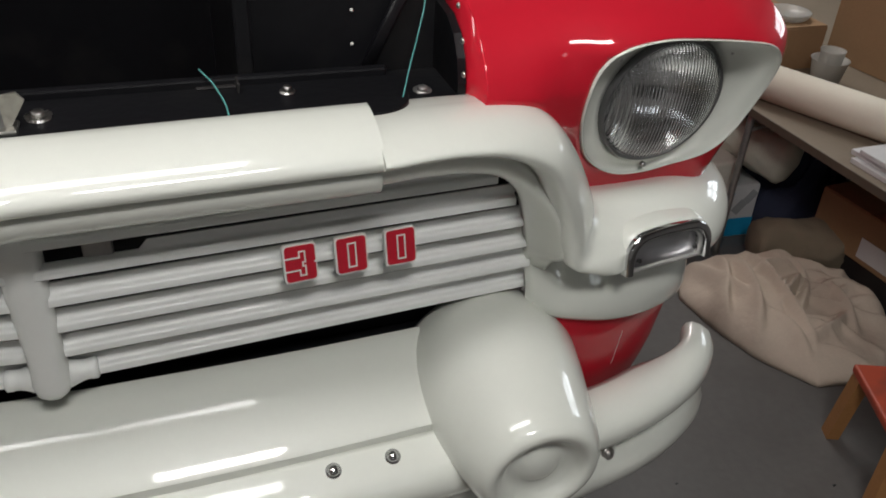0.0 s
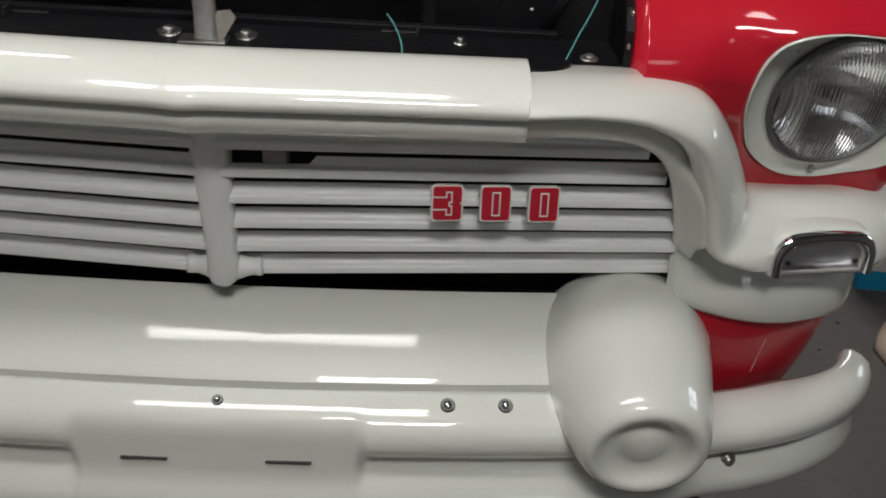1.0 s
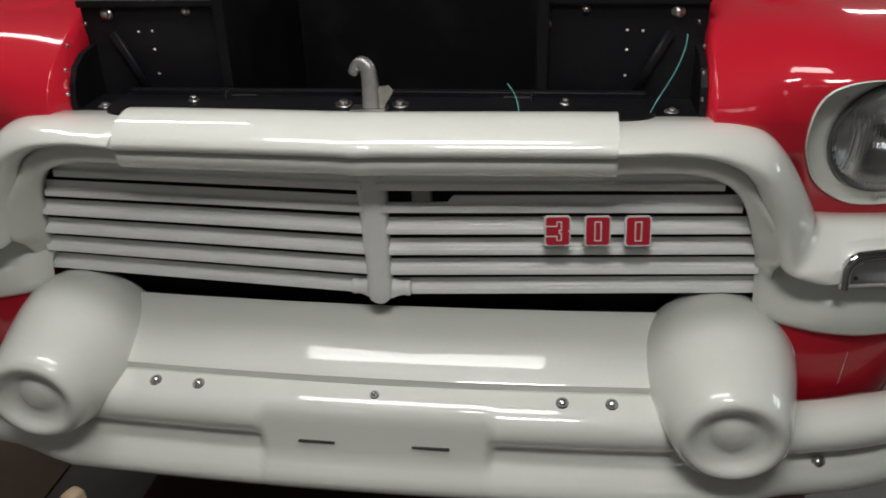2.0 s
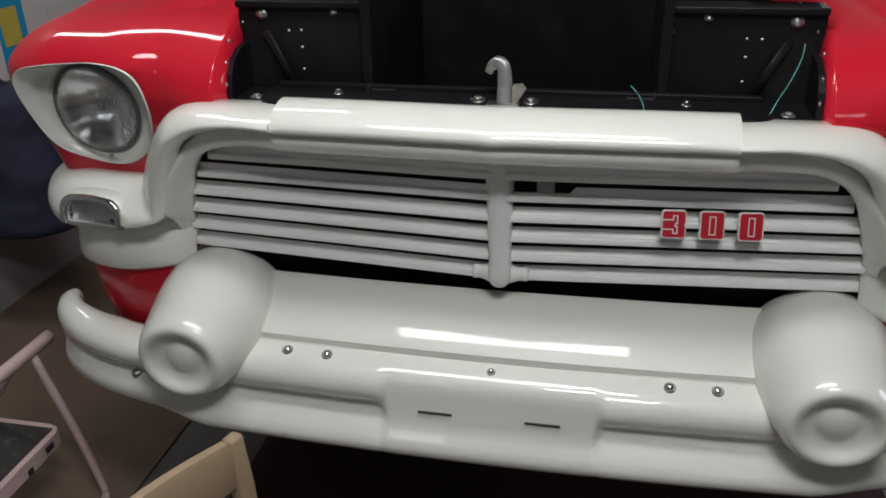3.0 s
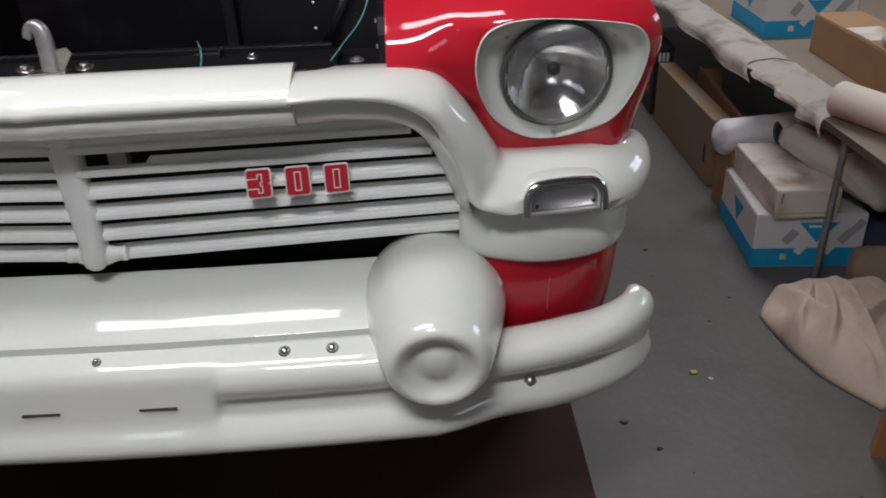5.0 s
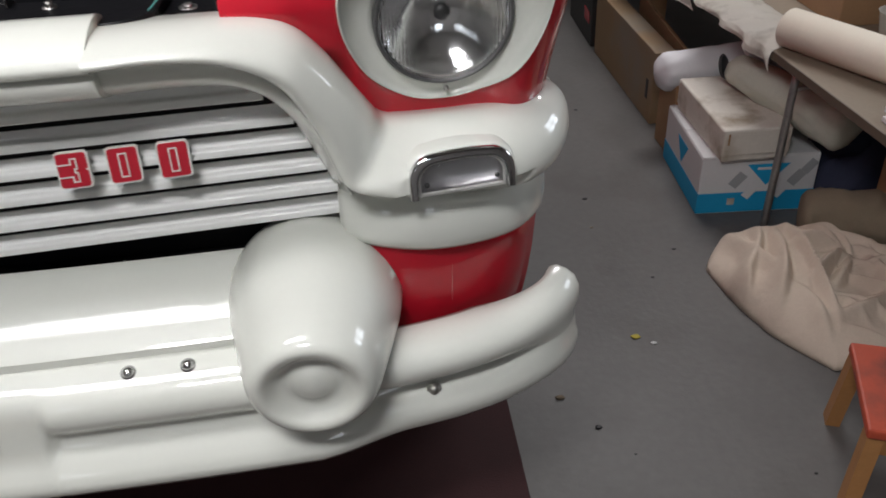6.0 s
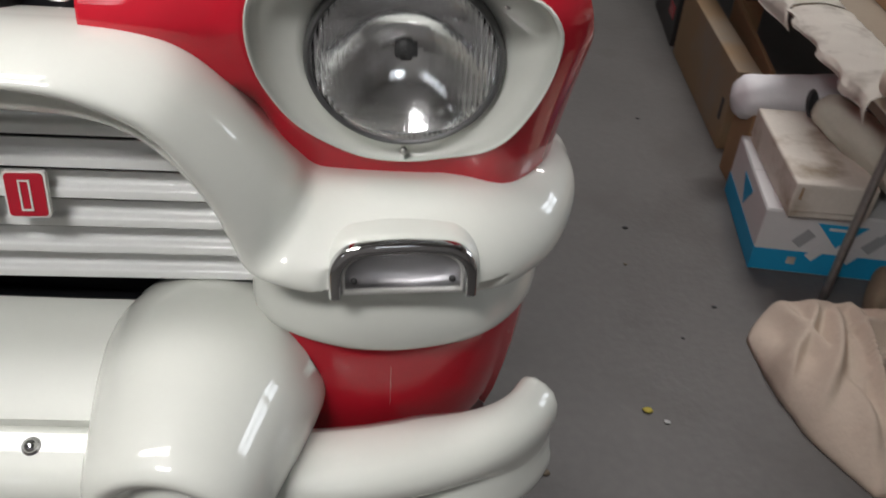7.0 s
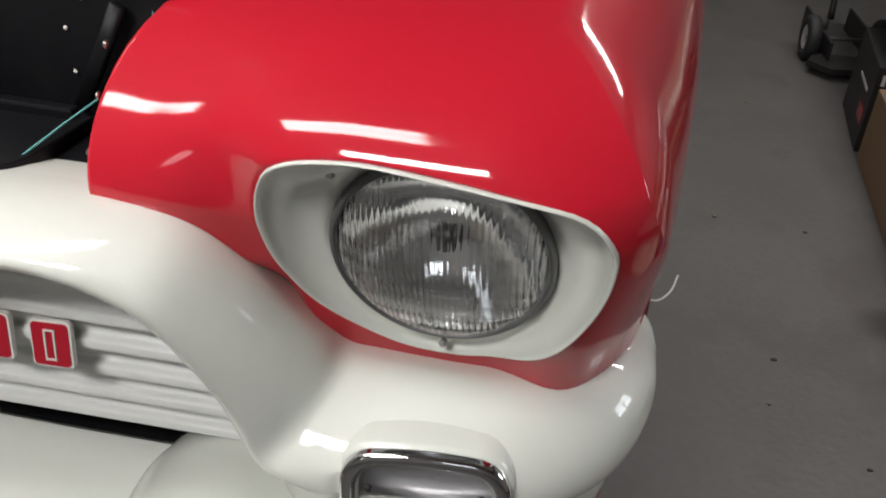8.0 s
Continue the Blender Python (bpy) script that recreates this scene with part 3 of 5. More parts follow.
split_sharp(part("hood_moulding", rings_bm(bar_rows, True, (True, True)), WHITE, truck, "cream painted centre moulding with a stepped lip"), 50)

# grille slats
SLAT = [(0.003, 0.000), (-0.002, 0.0005), (-0.0036, 0.002), (-0.0036, 0.0100), (-0.0028, 0.0118), (-0.001, 0.0130), (0.0025, 0.0136), (0.0055, 0.0142), (0.0072, 0.0160),
        (0.0080, 0.0200), (0.0085, 0.0275), (0.0105, 0.0275), (0.0098, 0.0180), (0.008, 0.0125), (0.0045, 0.0100), (0.0042, 0.0015)]


def opening_x(z):
    """Where the surround closes the grille at a height."""
    return float(np.interp(z, (0.85, 0.90, 0.94, 0.98, 1.02, 1.06, 1.10), (0.644, 0.640, 0.631, 0.618, 0.600, 0.576, 0.53)))


for k in range(6):
    z0 = 0.8555 + 0.0419 * k
    for mir in (1, -1):
        xs = np.linspace(0.012, opening_x(z0 + 0.01) + 0.004, 13)
        notch = k == 4 and mir == 1
        if notch:
            xs = np.concatenate([[0.012, 0.03, 0.05, 0.07, 0.09, 0.11, 0.125, 0.135], np.linspace(0.15, xs[-1], 10)])
        rings = [[(mir * x, grille_y(x, z0) + dy, z0 - 0.010 * (1 - k / 5) * (1 - x / 0.62) + (min(dz, 0.0155) if notch and x < 0.13 else dz)) for dy, dz in SLAT] for x in xs]
        split_sharp(part("grille_slat", rings_bm(rings, True, (True, True)), GRILLE, truck), 38)

part("release_tab", box_bm(0.066, grille_y(0.08, 1.04) + 0.012, 1.030, 0.098, grille_y(0.08, 1.04) + 0.030, 1.058, 0.002), CAST, truck, "small grey hood release tab", smooth=False)

# centre post with its two ferrules
post_rows = []
for z, w, d in ((1.115, 0.0275, 0.024), (1.05, 0.0255, 0.024), (0.965, 0.0225, 0.024), (0.902, 0.0205, 0.026), (0.880, 0.0215, 0.029), (0.862, 0.0230, 0.031), (0.849, 0.0205, 0.028), (0.841, 0.013, 0.020), (0.838, 0.004, 0.006)):
    y = 0.102 - 0.06 * (z - 0.847) + 0.25 * (d - 0.024)
    ring = []
    for i in range(28):
        a = 2 * math.pi * i / 28
        c, s_ = math.cos(a), math.sin(a)
        ring.append((w * math.copysign(abs(c) ** 0.7, c), y - d * math.copysign(abs(s_) ** 0.8, s_), z))
    post_rows.append(ring)
post = part("centre_post", rings_bm(post_rows, True, (True, True)), GRILLE, truck, "cream grille centre post")
for mir in (1, -1):
    prof = [(0.0200, 0.0), (0.0185, 0.012), (0.0155, 0.020), (0.0132, 0.028), (0.0130, 0.034), (0.0140, 0.037), (0.0140, 0.043), (0.0115, 0.045), (0, 0.045)]
    part("ferrule", revolve_bm(prof, 24, facing(mir * 0.008, grille_y(0.02, 0.86) - 0.004, 0.8605, mir, 0.055, 0.016)), GRILLE, post)

# radiator void behind the slats: black sheets added to stand for its shade
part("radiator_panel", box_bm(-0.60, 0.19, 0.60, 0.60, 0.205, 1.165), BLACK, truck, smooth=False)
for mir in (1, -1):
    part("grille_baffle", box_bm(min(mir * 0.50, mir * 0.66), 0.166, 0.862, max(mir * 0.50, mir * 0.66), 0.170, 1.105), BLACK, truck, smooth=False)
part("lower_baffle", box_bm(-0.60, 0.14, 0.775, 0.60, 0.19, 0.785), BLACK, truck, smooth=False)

# badge of three tiles, "300"
badge = new("number_badge")
badge.parent = truck
badge.matrix_parent_inverse = truck.matrix_basis.inverted()
badge["label"] = "badge of three red and white tiles reading 300"
TW, TH = 0.0425, 0.0505


def rect(x0, z0, x1, z1, y0, y1):
    return box_bm(x0, y0, z0, x1, y1, z1)


def tile_bm(inset, y0, y1):
    """A plate with round corners."""
    w, h, r = TW / 2 - inset, TH / 2 - inset, 0.0055 - inset * 0.5
    out = [(sx * (w - r) + r * math.cos(a), sz * (h - r) + r * math.sin(a)) for sx, sz, a0 in ((1, 1, 0), (-1, 1, 90), (-1, -1, 180), (1, -1, 270)) for a in np.radians(np.linspace(a0, a0 + 90, 6))]
    return rings_bm([[(x * k, y, z * k) for x, z in out] for y, k in ((y1, 1.0), (y0 + 0.0006, 1.0), (y0, 0.985))], True, (True, True))


def tile(cx, digit):
    m = Matrix.Translation((cx, 0.0768 + 0.06 * (cx - 0.28), 0.9945)) @ Matrix.Rotation(math.atan(0.1), 4, "Z") @ Matrix.Rotation(radians(-12), 4, "X")
    base = tile_bm(0.0, 0.0, 0.006)
    base.transform(m)
    t = split_sharp(part("tile", base, EMBLEM_WHITE, badge), 30)
    face = tile_bm(0.0023, -0.0012, 0.002)
    face.transform(m)
    split_sharp(part("tile_face", face, EMBLEM_RED, t, "red enamel face"), 30)
    if digit == "0":
        a, b, g = 0.0058, 0.0165, 0.0018
        bars = [(-a, -b, -a + g, b), (a - g, -b, a, b), (-a + g, b - g, a - g, b), (-a + g, -b, a - g, -b + g)]
    else:
        g, L = 0.0018, -TW / 2 + 0.001
        bars = [(L, 0.0075, -0.0005, 0.0075 + g), (-0.0005 - g, 0.0075 + g, -0.0005, 0.0165), (-0.0005, 0.0165 - g, 0.0065, 0.0165), (0.0065 - g, 0.0025, 0.0065, 0.0165 - g), (0.0015, 0.0025 - g, 0.0065, 0.0025),
                (0.0015, -0.0025, 0.0015 + g, 0.0025 - g), (0.0015, -0.0025 - g, 0.0065, -0.0025), (0.0065 - g, -0.0165, 0.0065, -0.0025 - g), (-0.0005, -0.0165, 0.0065 - g, -0.0165 + g), (-0.0005 - g, -0.0165, -0.0005, -0.0075 - g), (L, -0.0075 - g, -0.0005, -0.0075)]
        bars.append((TW / 2 - 0.0045, -0.0012, TW / 2 - 0.0005, 0.0012))
    num = join(*[rect(x0, z0, x1, z1, -0.0027, 0.0) for x0, z0, x1, z1 in bars])
    num.transform(m)
    part("numeral", num, EMBLEM_WHITE, t, "white outlined numeral " + digit, smooth=False)


for cx, dg in ((0.306, "3"), (0.3705, "0"), (0.435, "0")):
    tile(cx, dg)

# ---- headlights ----
RIMR = 0.094


def headlight(mirror):
    s = -1 if mirror else 1
    ang = np.linspace(0, 2 * math.pi, 96, endpoint=False)
    outer = radial(BEZEL, HX, HZ, ang)
    hole = np.array([(HX + RIMR * math.cos(a), HZ + RIMR * math.sin(a)) for a in ang])
    lamp = new("headlight")
    lamp.parent = truck
    lamp.matrix_parent_inverse = truck.matrix_basis.inverted()
    lamp["label"] = "round sealed-beam headlight in a cream bezel"
    rings = []
    for f, dy in ((-0.05, 0.020), (-0.05, -0.001), (-0.03, -0.0045), (0.01, -0.005), (0.045, -0.003), (0.08, 0.001), (0.2, 0.004), (0.4, 0.005), (0.6, 0.004), (0.8, 0.002), (1.0, 0.0), (1.0, 0.02)):
        q = outer + (hole - outer) * f
        ring = []
        for (x, z), (ox, oz) in zip(q, outer):
            y0 = face_y(ox, oz)
            ring.append((s * x, y0 + (HY + 0.003 + 0.15 * (HZ - z) + 0.06 * (x - HX) - y0) * max(f, 0.0) ** 0.6 + dy, z))
        rings.append(ring)
    part("bezel", rings_bm(rings), WHITE, lamp, "cream painted almond-shaped bezel")
    face = facing(s * HX, HY, HZ, s * 0.06, -1, -0.15)
    part("retaining_ring", revolve_bm([(RIMR, -0.012), (RIMR, 0.001), (RIMR - 0.0025, 0.0055), (RIMR - 0.0045, 0.0060), (RIMR - 0.0062, 0.003), (RIMR - 0.0065, -0.01)], 64, face), GREY_RING, lamp, "dull grey metal ring")
    R = RIMR - 0.0065
    dome = [(R * math.sin(a), 0.026 * (math.cos(a) ** 0.9 if a < 1.57 else 0)) for a in np.linspace(1.5, 0.05, 14)] + [(0, 0.026)]
    glass = revolve_bm(dome[::-1] + [(R, -0.004), (R - 0.003, -0.004)] + [(r * 0.965, h - 0.003) for r, h in dome], 64, Matrix())
    g = part("lens", glass, LENS, lamp, "fluted clear glass lens")
    g.data.transform(face)
    g.visible_shadow = False
    part("reflector", revolve_bm([(R, -0.005)] + [(R * math.sqrt(u), -0.058 + 0.053 * u) for u in np.linspace(0.95, 0.02, 14)] + [(0, -0.058)], 48, face), MIRROR, lamp, "silvered reflector bowl")
    part("bulb_shield", revolve_bm([(0, -0.018), (0.010, -0.019), (0.012, -0.024), (0.011, -0.03), (0, -0.03)], 20, face), SHADE, lamp)
    for x, z, y in ((HX, 1.0405, 0.141), (0.897, 1.207, 0.121), (0.722, 1.213, 0.110)):
        part("screw", revolve_bm([(0, 0.002), (0.003, 0.0015), (0.004, 0.0), (0.004, -0.004), (0, -0.004)], 12, facing(s * x, y, z, 0, -1, 0.1)), STEEL, lamp)


headlight(False)
headlight(True)


def marker_lamp(mirror):
    """Parking lamp: a half-round chrome hoop, flat at the bottom, over a clear lens."""
    s = -1 if mirror else 1
    lamp = new("parking_lamp")
    lamp.parent = truck
    lamp.matrix_parent_inverse = truck.matrix_basis.inverted()
    lamp["label"] = "parking lamp with chrome hoop and clear lens"
    m = Matrix.Diagonal((s, 1, 1, 1)) @ LAMP_AT
    W_, H_ = LAMP_W, LAMP_H

    def outline(k, foot=0.0):
        w, h = W_ - k, H_ - k
        e = 0.034 - 0.5 * k
        pts = [(-w, -foot), (-w, h * 0.36)]
        pts += [(-w + e - e * math.cos(a), h * 0.36 + h * 0.60 * math.sin(a)) for a in np.linspace(0, 1.57, 12)[1:]]
        pts += [(x, h * 0.96 + h * 0.04 * (1 - (x / (w - e)) ** 2)) for x in np.linspace(-w + e + 0.002, w - e - 0.002, 9)]
        pts += [(w - e + e * math.cos(a), h * 0.36 + h * 0.60 * math.sin(a)) for a in np.linspace(1.57, 0, 12)]
        pts += [(w, -foot)]
        return pts
    o = [outline(k, 0.004) for k in (0.0, 0.0, 0.0, 0.0012, 0.0035, 0.0105, 0.0120, 0.0125)]
    ys = (0.034, 0.006, -0.010, -0.0135, -0.0150, -0.0145, -0.0120, 0.012)
    rows = [[(x, y, z) for x, z in c] for c, y in zip(o, ys)]
    bm = rings_bm(rows, False)
    for k in (0, -1):
        bm.verts.ensure_lookup_table()
        foot = [v for v in bm.verts if v.co.z < -0.0035 and (v.co.x < 0) == (k == 0)]
        bm.faces.new(sorted(foot, key=lambda v: v.index))
    bm.transform(m)
    split_sharp(part("chrome_hoop", bm, CHROME, lamp, "chrome hoop"), 50)
    collar = [[(x, y, z) for x, z in outline(k)] for k, y in ((-0.008, 0.030), (-0.0055, 0.010), (-0.0035, 0.001), (-0.0012, -0.005), (0.003, -0.006))]
    bm = rings_bm(collar, False)
    bm.transform(m)
    part("collar", bm, WHITE, lamp, "cream painted collar round the hoop")
    inner = outline(0.0125)[1:-1]
    inner = [(-W_ + 0.0125, -0.003)] + inner + [(W_ - 0.0125, -0.003)]
    cz = 0.45 * H_
    skin = [(0.02, -0.0073), (0.40, -0.0070), (0.72, -0.0058), (0.90, -0.0040), (0.96, -0.0008), (0.975, 0.004), (1.0, 0.004), (0.97, -0.003), (0.90, -0.0062), (0.72, -0.0080), (0.40, -0.0092), (0.02, -0.0095)]
    bm = rings_bm([[(x * k, y, cz + (z - cz) * k) for x, z in inner] for k, y in skin], True, (True, True))
    bm.transform(m)
    g = part("lens", bm, LENS_SMALL, lamp, "clear moulded glass lens")
    g.visible_shadow = False
    rows = [[(x * k, y, cz + (z - cz) * k) for x, z in inner] for k, y in ((1.0, 0.006), (0.97, 0.012), (0.90, 0.017), (0.5, 0.020), (0.02, 0.020))]
    bm = rings_bm(rows, True, (False, True))
    bm.transform(m)
    part("reflector", bm, DULL_MIRROR, lamp, "dull silvered reflector")
    rim = rings_bm([[(x * k, y, cz + (z - cz) * kz) for x, z in inner] for k, kz, y in ((1.01, 1.03, 0.006), (1.01, 1.03, -0.005), (0.985, 0.98, -0.0085), (0.945, 0.86, -0.0085), (0.935, 0.84, -0.002))], True)
    rim.transform(m)
    part("lens_rim", rim, PLASTIC, lamp, "pale moulded rim of the lens")
    for x in (-0.045, 0.045):
        mm = m @ facing(x * 1.1, -0.0085, 0.013, 0, -1, 0)
        part("screw", revolve_bm([(0, 0.001), (0.003, 0.0007), (0.0035, 0.0), (0.0035, -0.004), (0, -0.004)], 12, mm), SHADE, lamp)


marker_lamp(False)
marker_lamp(True)

# ---- splash pan and bumper ----
pan_rows = []
for x in np.linspace(-0.60, 0.60, 41):
    ax = abs(x)
    bow, drop = 0.10 * ax * ax, 0.006 * (ax / 0.46) ** 2
    pan_rows.append([(x, y + bow, z - drop) for y, z in (
        (0.150, 0.776), (0.142, 0.801), (0.133, 0.8072), (0.121, 0.8058), (0.102, 0.7966), (0.081, 0.7843),
        (0.058, 0.7700), (0.034, 0.7543), (0.014, 0.7406), (0.007, 0.7340), (0.008, 0.718))])
split_sharp(part("splash_pan", rings_bm(pan_rows, False), PAN_WHITE, truck, "cream painted splash pan above the bumper"), 40)

bumper = part("bumper", bmesh.new(), WHITE, truck, "cream painted two-tier steel bumper")


def bumper_y(ax):
    """The bumper's sweep in plan."""
    return 0.07 * ax * ax + (0.5 * (ax - 0.6) ** 2 if ax > 0.6 else 0)


GROOVE = [(0.60, -0.002), (0.70, 0.018), (0.758, 0.029), (0.80, 0.039), (0.85, 0.056), (0.90, 0.079), (0.94, 0.104), (0.965, 0.128), (0.978, 0.150)]
FLAT = [(0.012, 0.7205), (0.004, 0.7175), (-0.012, 0.7103), (-0.026, 0.7038), (-0.0345, 0.6965), (-0.040, 0.683), (-0.0425, 0.669), (-0.0445, 0.653), (-0.047, 0.635), (-0.050, 0.617), (-0.053, 0.602), (-0.060, 0.589), (-0.069, 0.577), (-0.075, 0.564), (-0.075, 0.552), (-0.069, 0.541), (-0.058, 0.534), (-0.043, 0.533)]
ROLL = [(0.012, 0.7205), (0.004, 0.7175), (-0.012, 0.7103), (-0.028, 0.7030), (-0.041, 0.6935), (-0.049, 0.680), (-0.052, 0.665), (-0.050, 0.651), (-0.042, 0.639), (-0.031, 0.630), (-0.031, 0.618), (-0.0405, 0.606), (-0.0525, 0.593), (-0.0650, 0.579), (-0.0745, 0.565), (-0.0755, 0.552), (-0.069, 0.541), (-0.043, 0.533)]
WING = [(-0.046, 0.682), (-0.034, 0.690), (-0.012, 0.693), (0.010, 0.690), (0.026, 0.682), (0.035, 0.669), (0.037, 0.655), (0.032, 0.641), (0.020, 0.629), (0.005, 0.621), (0.006, 0.615), (0.018, 0.607), (0.029, 0.597), (0.037, 0.583), (0.039, 0.569), (0.036, 0.554), (0.026, 0.541), (-0.010, 0.533)]


def bumper_half():
    """Sections from the middle out to the rounded tips, as rings of x, y, z."""
    rings = []
    for ax in np.concatenate([np.linspace(0, 0.185, 9), np.linspace(0.190, 0.219, 8), np.linspace(0.235, 0.58, 14)]):
        b, drop, g = bumper_y(ax), 0.003 * (ax / 0.46) ** 2, ease((ax - 0.190) / 0.026)
        rings.append([(ax, b + f0 * (1 - g) + r0 * g, f1 * (1 - g) + r1 * g - drop) for (f0, f1), (r0, r1) in zip(FLAT, ROLL)])
    plan = spline(GROOVE, 5)
    tan = np.gradient(plan, axis=0)
    tan /= np.linalg.norm(tan, axis=1)[:, None]
    for (x, y), (tx, ty) in zip(plan, tan):
        g = ease((x - 0.58) / 0.13)
        rise = 0.021 * ease((x - 0.86) / 0.12)
        drop = 0.0048 * (1 - g)
        ring = []
        for k, ((r0, r1), (w0, w1)) in enumerate(zip(ROLL, WING)):
            d = -(r0 + 0.031) * (1 - g) + w0 * g
            d *= 1 - 0.55 * ease((x - 0.85) / 0.11) if d < 0 else 1
            tip = ease((x - 0.84) / 0.12)
            if k in (7, 8, 9, 10, 11, 12):
                d += g * max(0, 0.033 - w0) * 0.9 * tip
            body = g * (1 - tip)
            d -= 0.010 * body * max(0, 1 - k / 3)
            r1 += 0.015 * body * max(0, 1 - k / 5)
            ring.append((x + ty * d, y - tx * d, r1 * (1 - g) + w1 * g - drop + (rise * max(0, (w1 - 0.62) / 0.07) if k < 10 else rise * 0.2)))
        rings.append(ring)
    last, (tx, ty) = np.array(rings[-1]), tan[-1]
    hub = [last[:10].mean(axis=0), last[10:].mean(axis=0)]
    for k in range(1, 7):
        a = k / 6 * math.pi / 2 * 0.985
        ring = []
        for j, p in enumerate(last):
            c = hub[0] if j < 10 else hub[1]
            ring.append(tuple(c + (p - c) * math.cos(a) + np.array((tx, ty, 0)) * (0.022 if j < 10 else 0.022) * math.sin(a)))
        rings.append(ring)
    return rings


_half = bumper_half()
_bm = rings_bm([[(-x, y, z) for x, y, z in r] for r in _half[:0:-1]] + _half, True)
bmesh.ops.recalc_face_normals(_bm, faces=_bm.faces)
_bm.to_mesh(bumper.data)
_bm.free()
bumper.data.shade_smooth()

# bumper guards with dished noses
GUARD = [(0.1235, -0.022), (0.1265, -0.012), (0.1285, 0.0), (0.1315, 0.010), (0.1335, 0.028), (0.1325, 0.05), (0.1285, 0.075), (0.1225, 0.105), (0.1155, 0.135), (0.1080, 0.165), (0.1005, 0.195), (0.0935, 0.220), (0.0865, 0.2345), (0.0800, 0.2420), (0.0735, 0.2445),
         (0.066, 0.243), (0.060, 0.2385), (0.054, 0.231), (0.048, 0.2255), (0.041, 0.223), (0.034, 0.224), (0.029, 0.227), (0.024, 0.231), (0.017, 0.2345), (0.009, 0.2365), (0, 0.237)]
for mir in (1, -1):
    q = Matrix.Translation((mir * 0.590, 0.149, 0.728)) @ Matrix.Diagonal((1, 1, 0.97, 1)) @ facing(0, 0, 0, -mir * 0.012, -1, -0.035)
    guard = revolve_bm([(0, -0.022)] + GUARD, 64, q)
    inv = q.inverted()
    for v in guard.verts:
        # a flat cut where the rim clears the fender
        p, w = inv @ v.co, v.co - q.translation
        r = math.hypot(p.x, p.y)
        cut = min(0.06, -0.2445 + 2.08 * mir * w.x + 0.846 * w.z)
        if p.z < cut:
            k = min(1.0, float(np.interp(cut, [h for _, h in GUARD[:10]], [g for g, _ in GUARD[:10]])) / max(r, 1e-6))
            v.co = q @ Vector((p.x * k, p.y * k, cut))
    part("bumper_guard", guard, WHITE, bumper, "cream bullet-shaped bumper guard with dished nose")

for x in (-0.406, -0.323, 0.0, 0.323, 0.406):
    b = bumper_y(abs(x))
    part("bolt", bolt_bm(facing(x, b - 0.0095, 0.7115 - 0.003 * (abs(x) / 0.46) ** 2, 0, -0.42, 0.91), 0.0082 if x else 0.0062, 0.006, True), CHROME, bumper)
for x in (-0.757, 0.757):
    part("bolt", bolt_bm(facing(x, 0.009, 0.607, 0.1 * x, -0.9, 0.3), 0.0085, 0.006, True), STEEL, bumper)
for x in (-0.101, 0.101):
    part("plate_slot", box_bm(x - 0.0325, -0.0505, 0.6322, x + 0.0325, -0.040, 0.6342), RUBBER, bumper, "narrow dark slot", smooth=False)

# ---- engine bay ----


def placed_box(x, y, z, k):
    """One tooth of a lock washer."""
    b = box_bm(0.007, -0.0011, 0.0, 0.0145, 0.0011, 0.0014)
    b.transform(Matrix.Translation((x, y, z)) @ Matrix.Rotation(2 * math.pi * k / 14, 4, "Z") @ Matrix.Rotation(radians(-12), 4, "Y"))
    return b


def support_plate():
    """A long flat plate with its front corners cut round."""
    half = [(0.384, 0.070), (0.398, 0.072)] + [(0.398 + 0.052 * math.sin(a), 0.124 - 0.052 * math.cos(a)) for a in np.linspace(0.2, 1.57, 8)] + [(0.452, 0.195)]
    outline = half + [(-x, y) for x, y in half[::-1]]
    return rings_bm([[(x * k, y if k == 1 else 0.132 + (y - 0.132) * 0.985, z) for x, y in outline] for z, k in ((1.172, 0.998), (1.174, 1), (1.1845, 1), (1.186, 0.998))], True, (True, True))


shelf = split_sharp(part("radiator_support", support_plate(), BLACK, truck, "black painted radiator support"), 30)
for s_ in (-1, 1):
    part("support_end", box_bm(min(s_ * 0.384, s_ * 0.52), 0.118, 1.158, max(s_ * 0.384, s_ * 0.52), 0.235, 1.1715, 0.003), BLACK, shelf, smooth=False)
part("support_lip", box_bm(-0.44, 0.182, 1.180, 0.44, 0.196, 1.196, 0.003), BLACK, shelf, smooth=False)
for x in (-0.047, 0.047):
    teeth = join(*[placed_box(x, 0.132, 1.1862, k) for k in range(14)])
    part("lock_washer", teeth, STEEL, shelf, smooth=False)
    part("bolt", bolt_bm(facing(x, 0.132, 1.186, 0, -0.1, 1), 0.0075, 0.008), STEEL, shelf)
for x in (-0.312, 0.312):
    part("bolt", bolt_bm(facing(x, 0.152, 1.186, 0, -0.1, 1), 0.0055, 0.007), STEEL, shelf)
for x in (-0.44, 0.44):
    part("bolt", bolt_bm(facing(x * 1.09, 0.16, 1.171, 0, -0.1, 1), 0.007, 0.005), CAST, shelf)
for x in (-0.235, 0.235):
    part("clip", join(box_bm(x - 0.024, 0.176, 1.1862, x + 0.024, 0.184, 1.1885, 0.001), box_bm(x + (0.021 if x > 0 else -0.024), 0.158, 1.1862, x + (0.024 if x > 0 else -0.021), 0.184, 1.1980, 0.001)), DARK, shelf, smooth=False)
latch = new("hood_latch")
latch.parent = truck
latch.matrix_parent_inverse = truck.matrix_basis.inverted()
latch["label"] = "cast metal hood latch hook with a small dull lever"
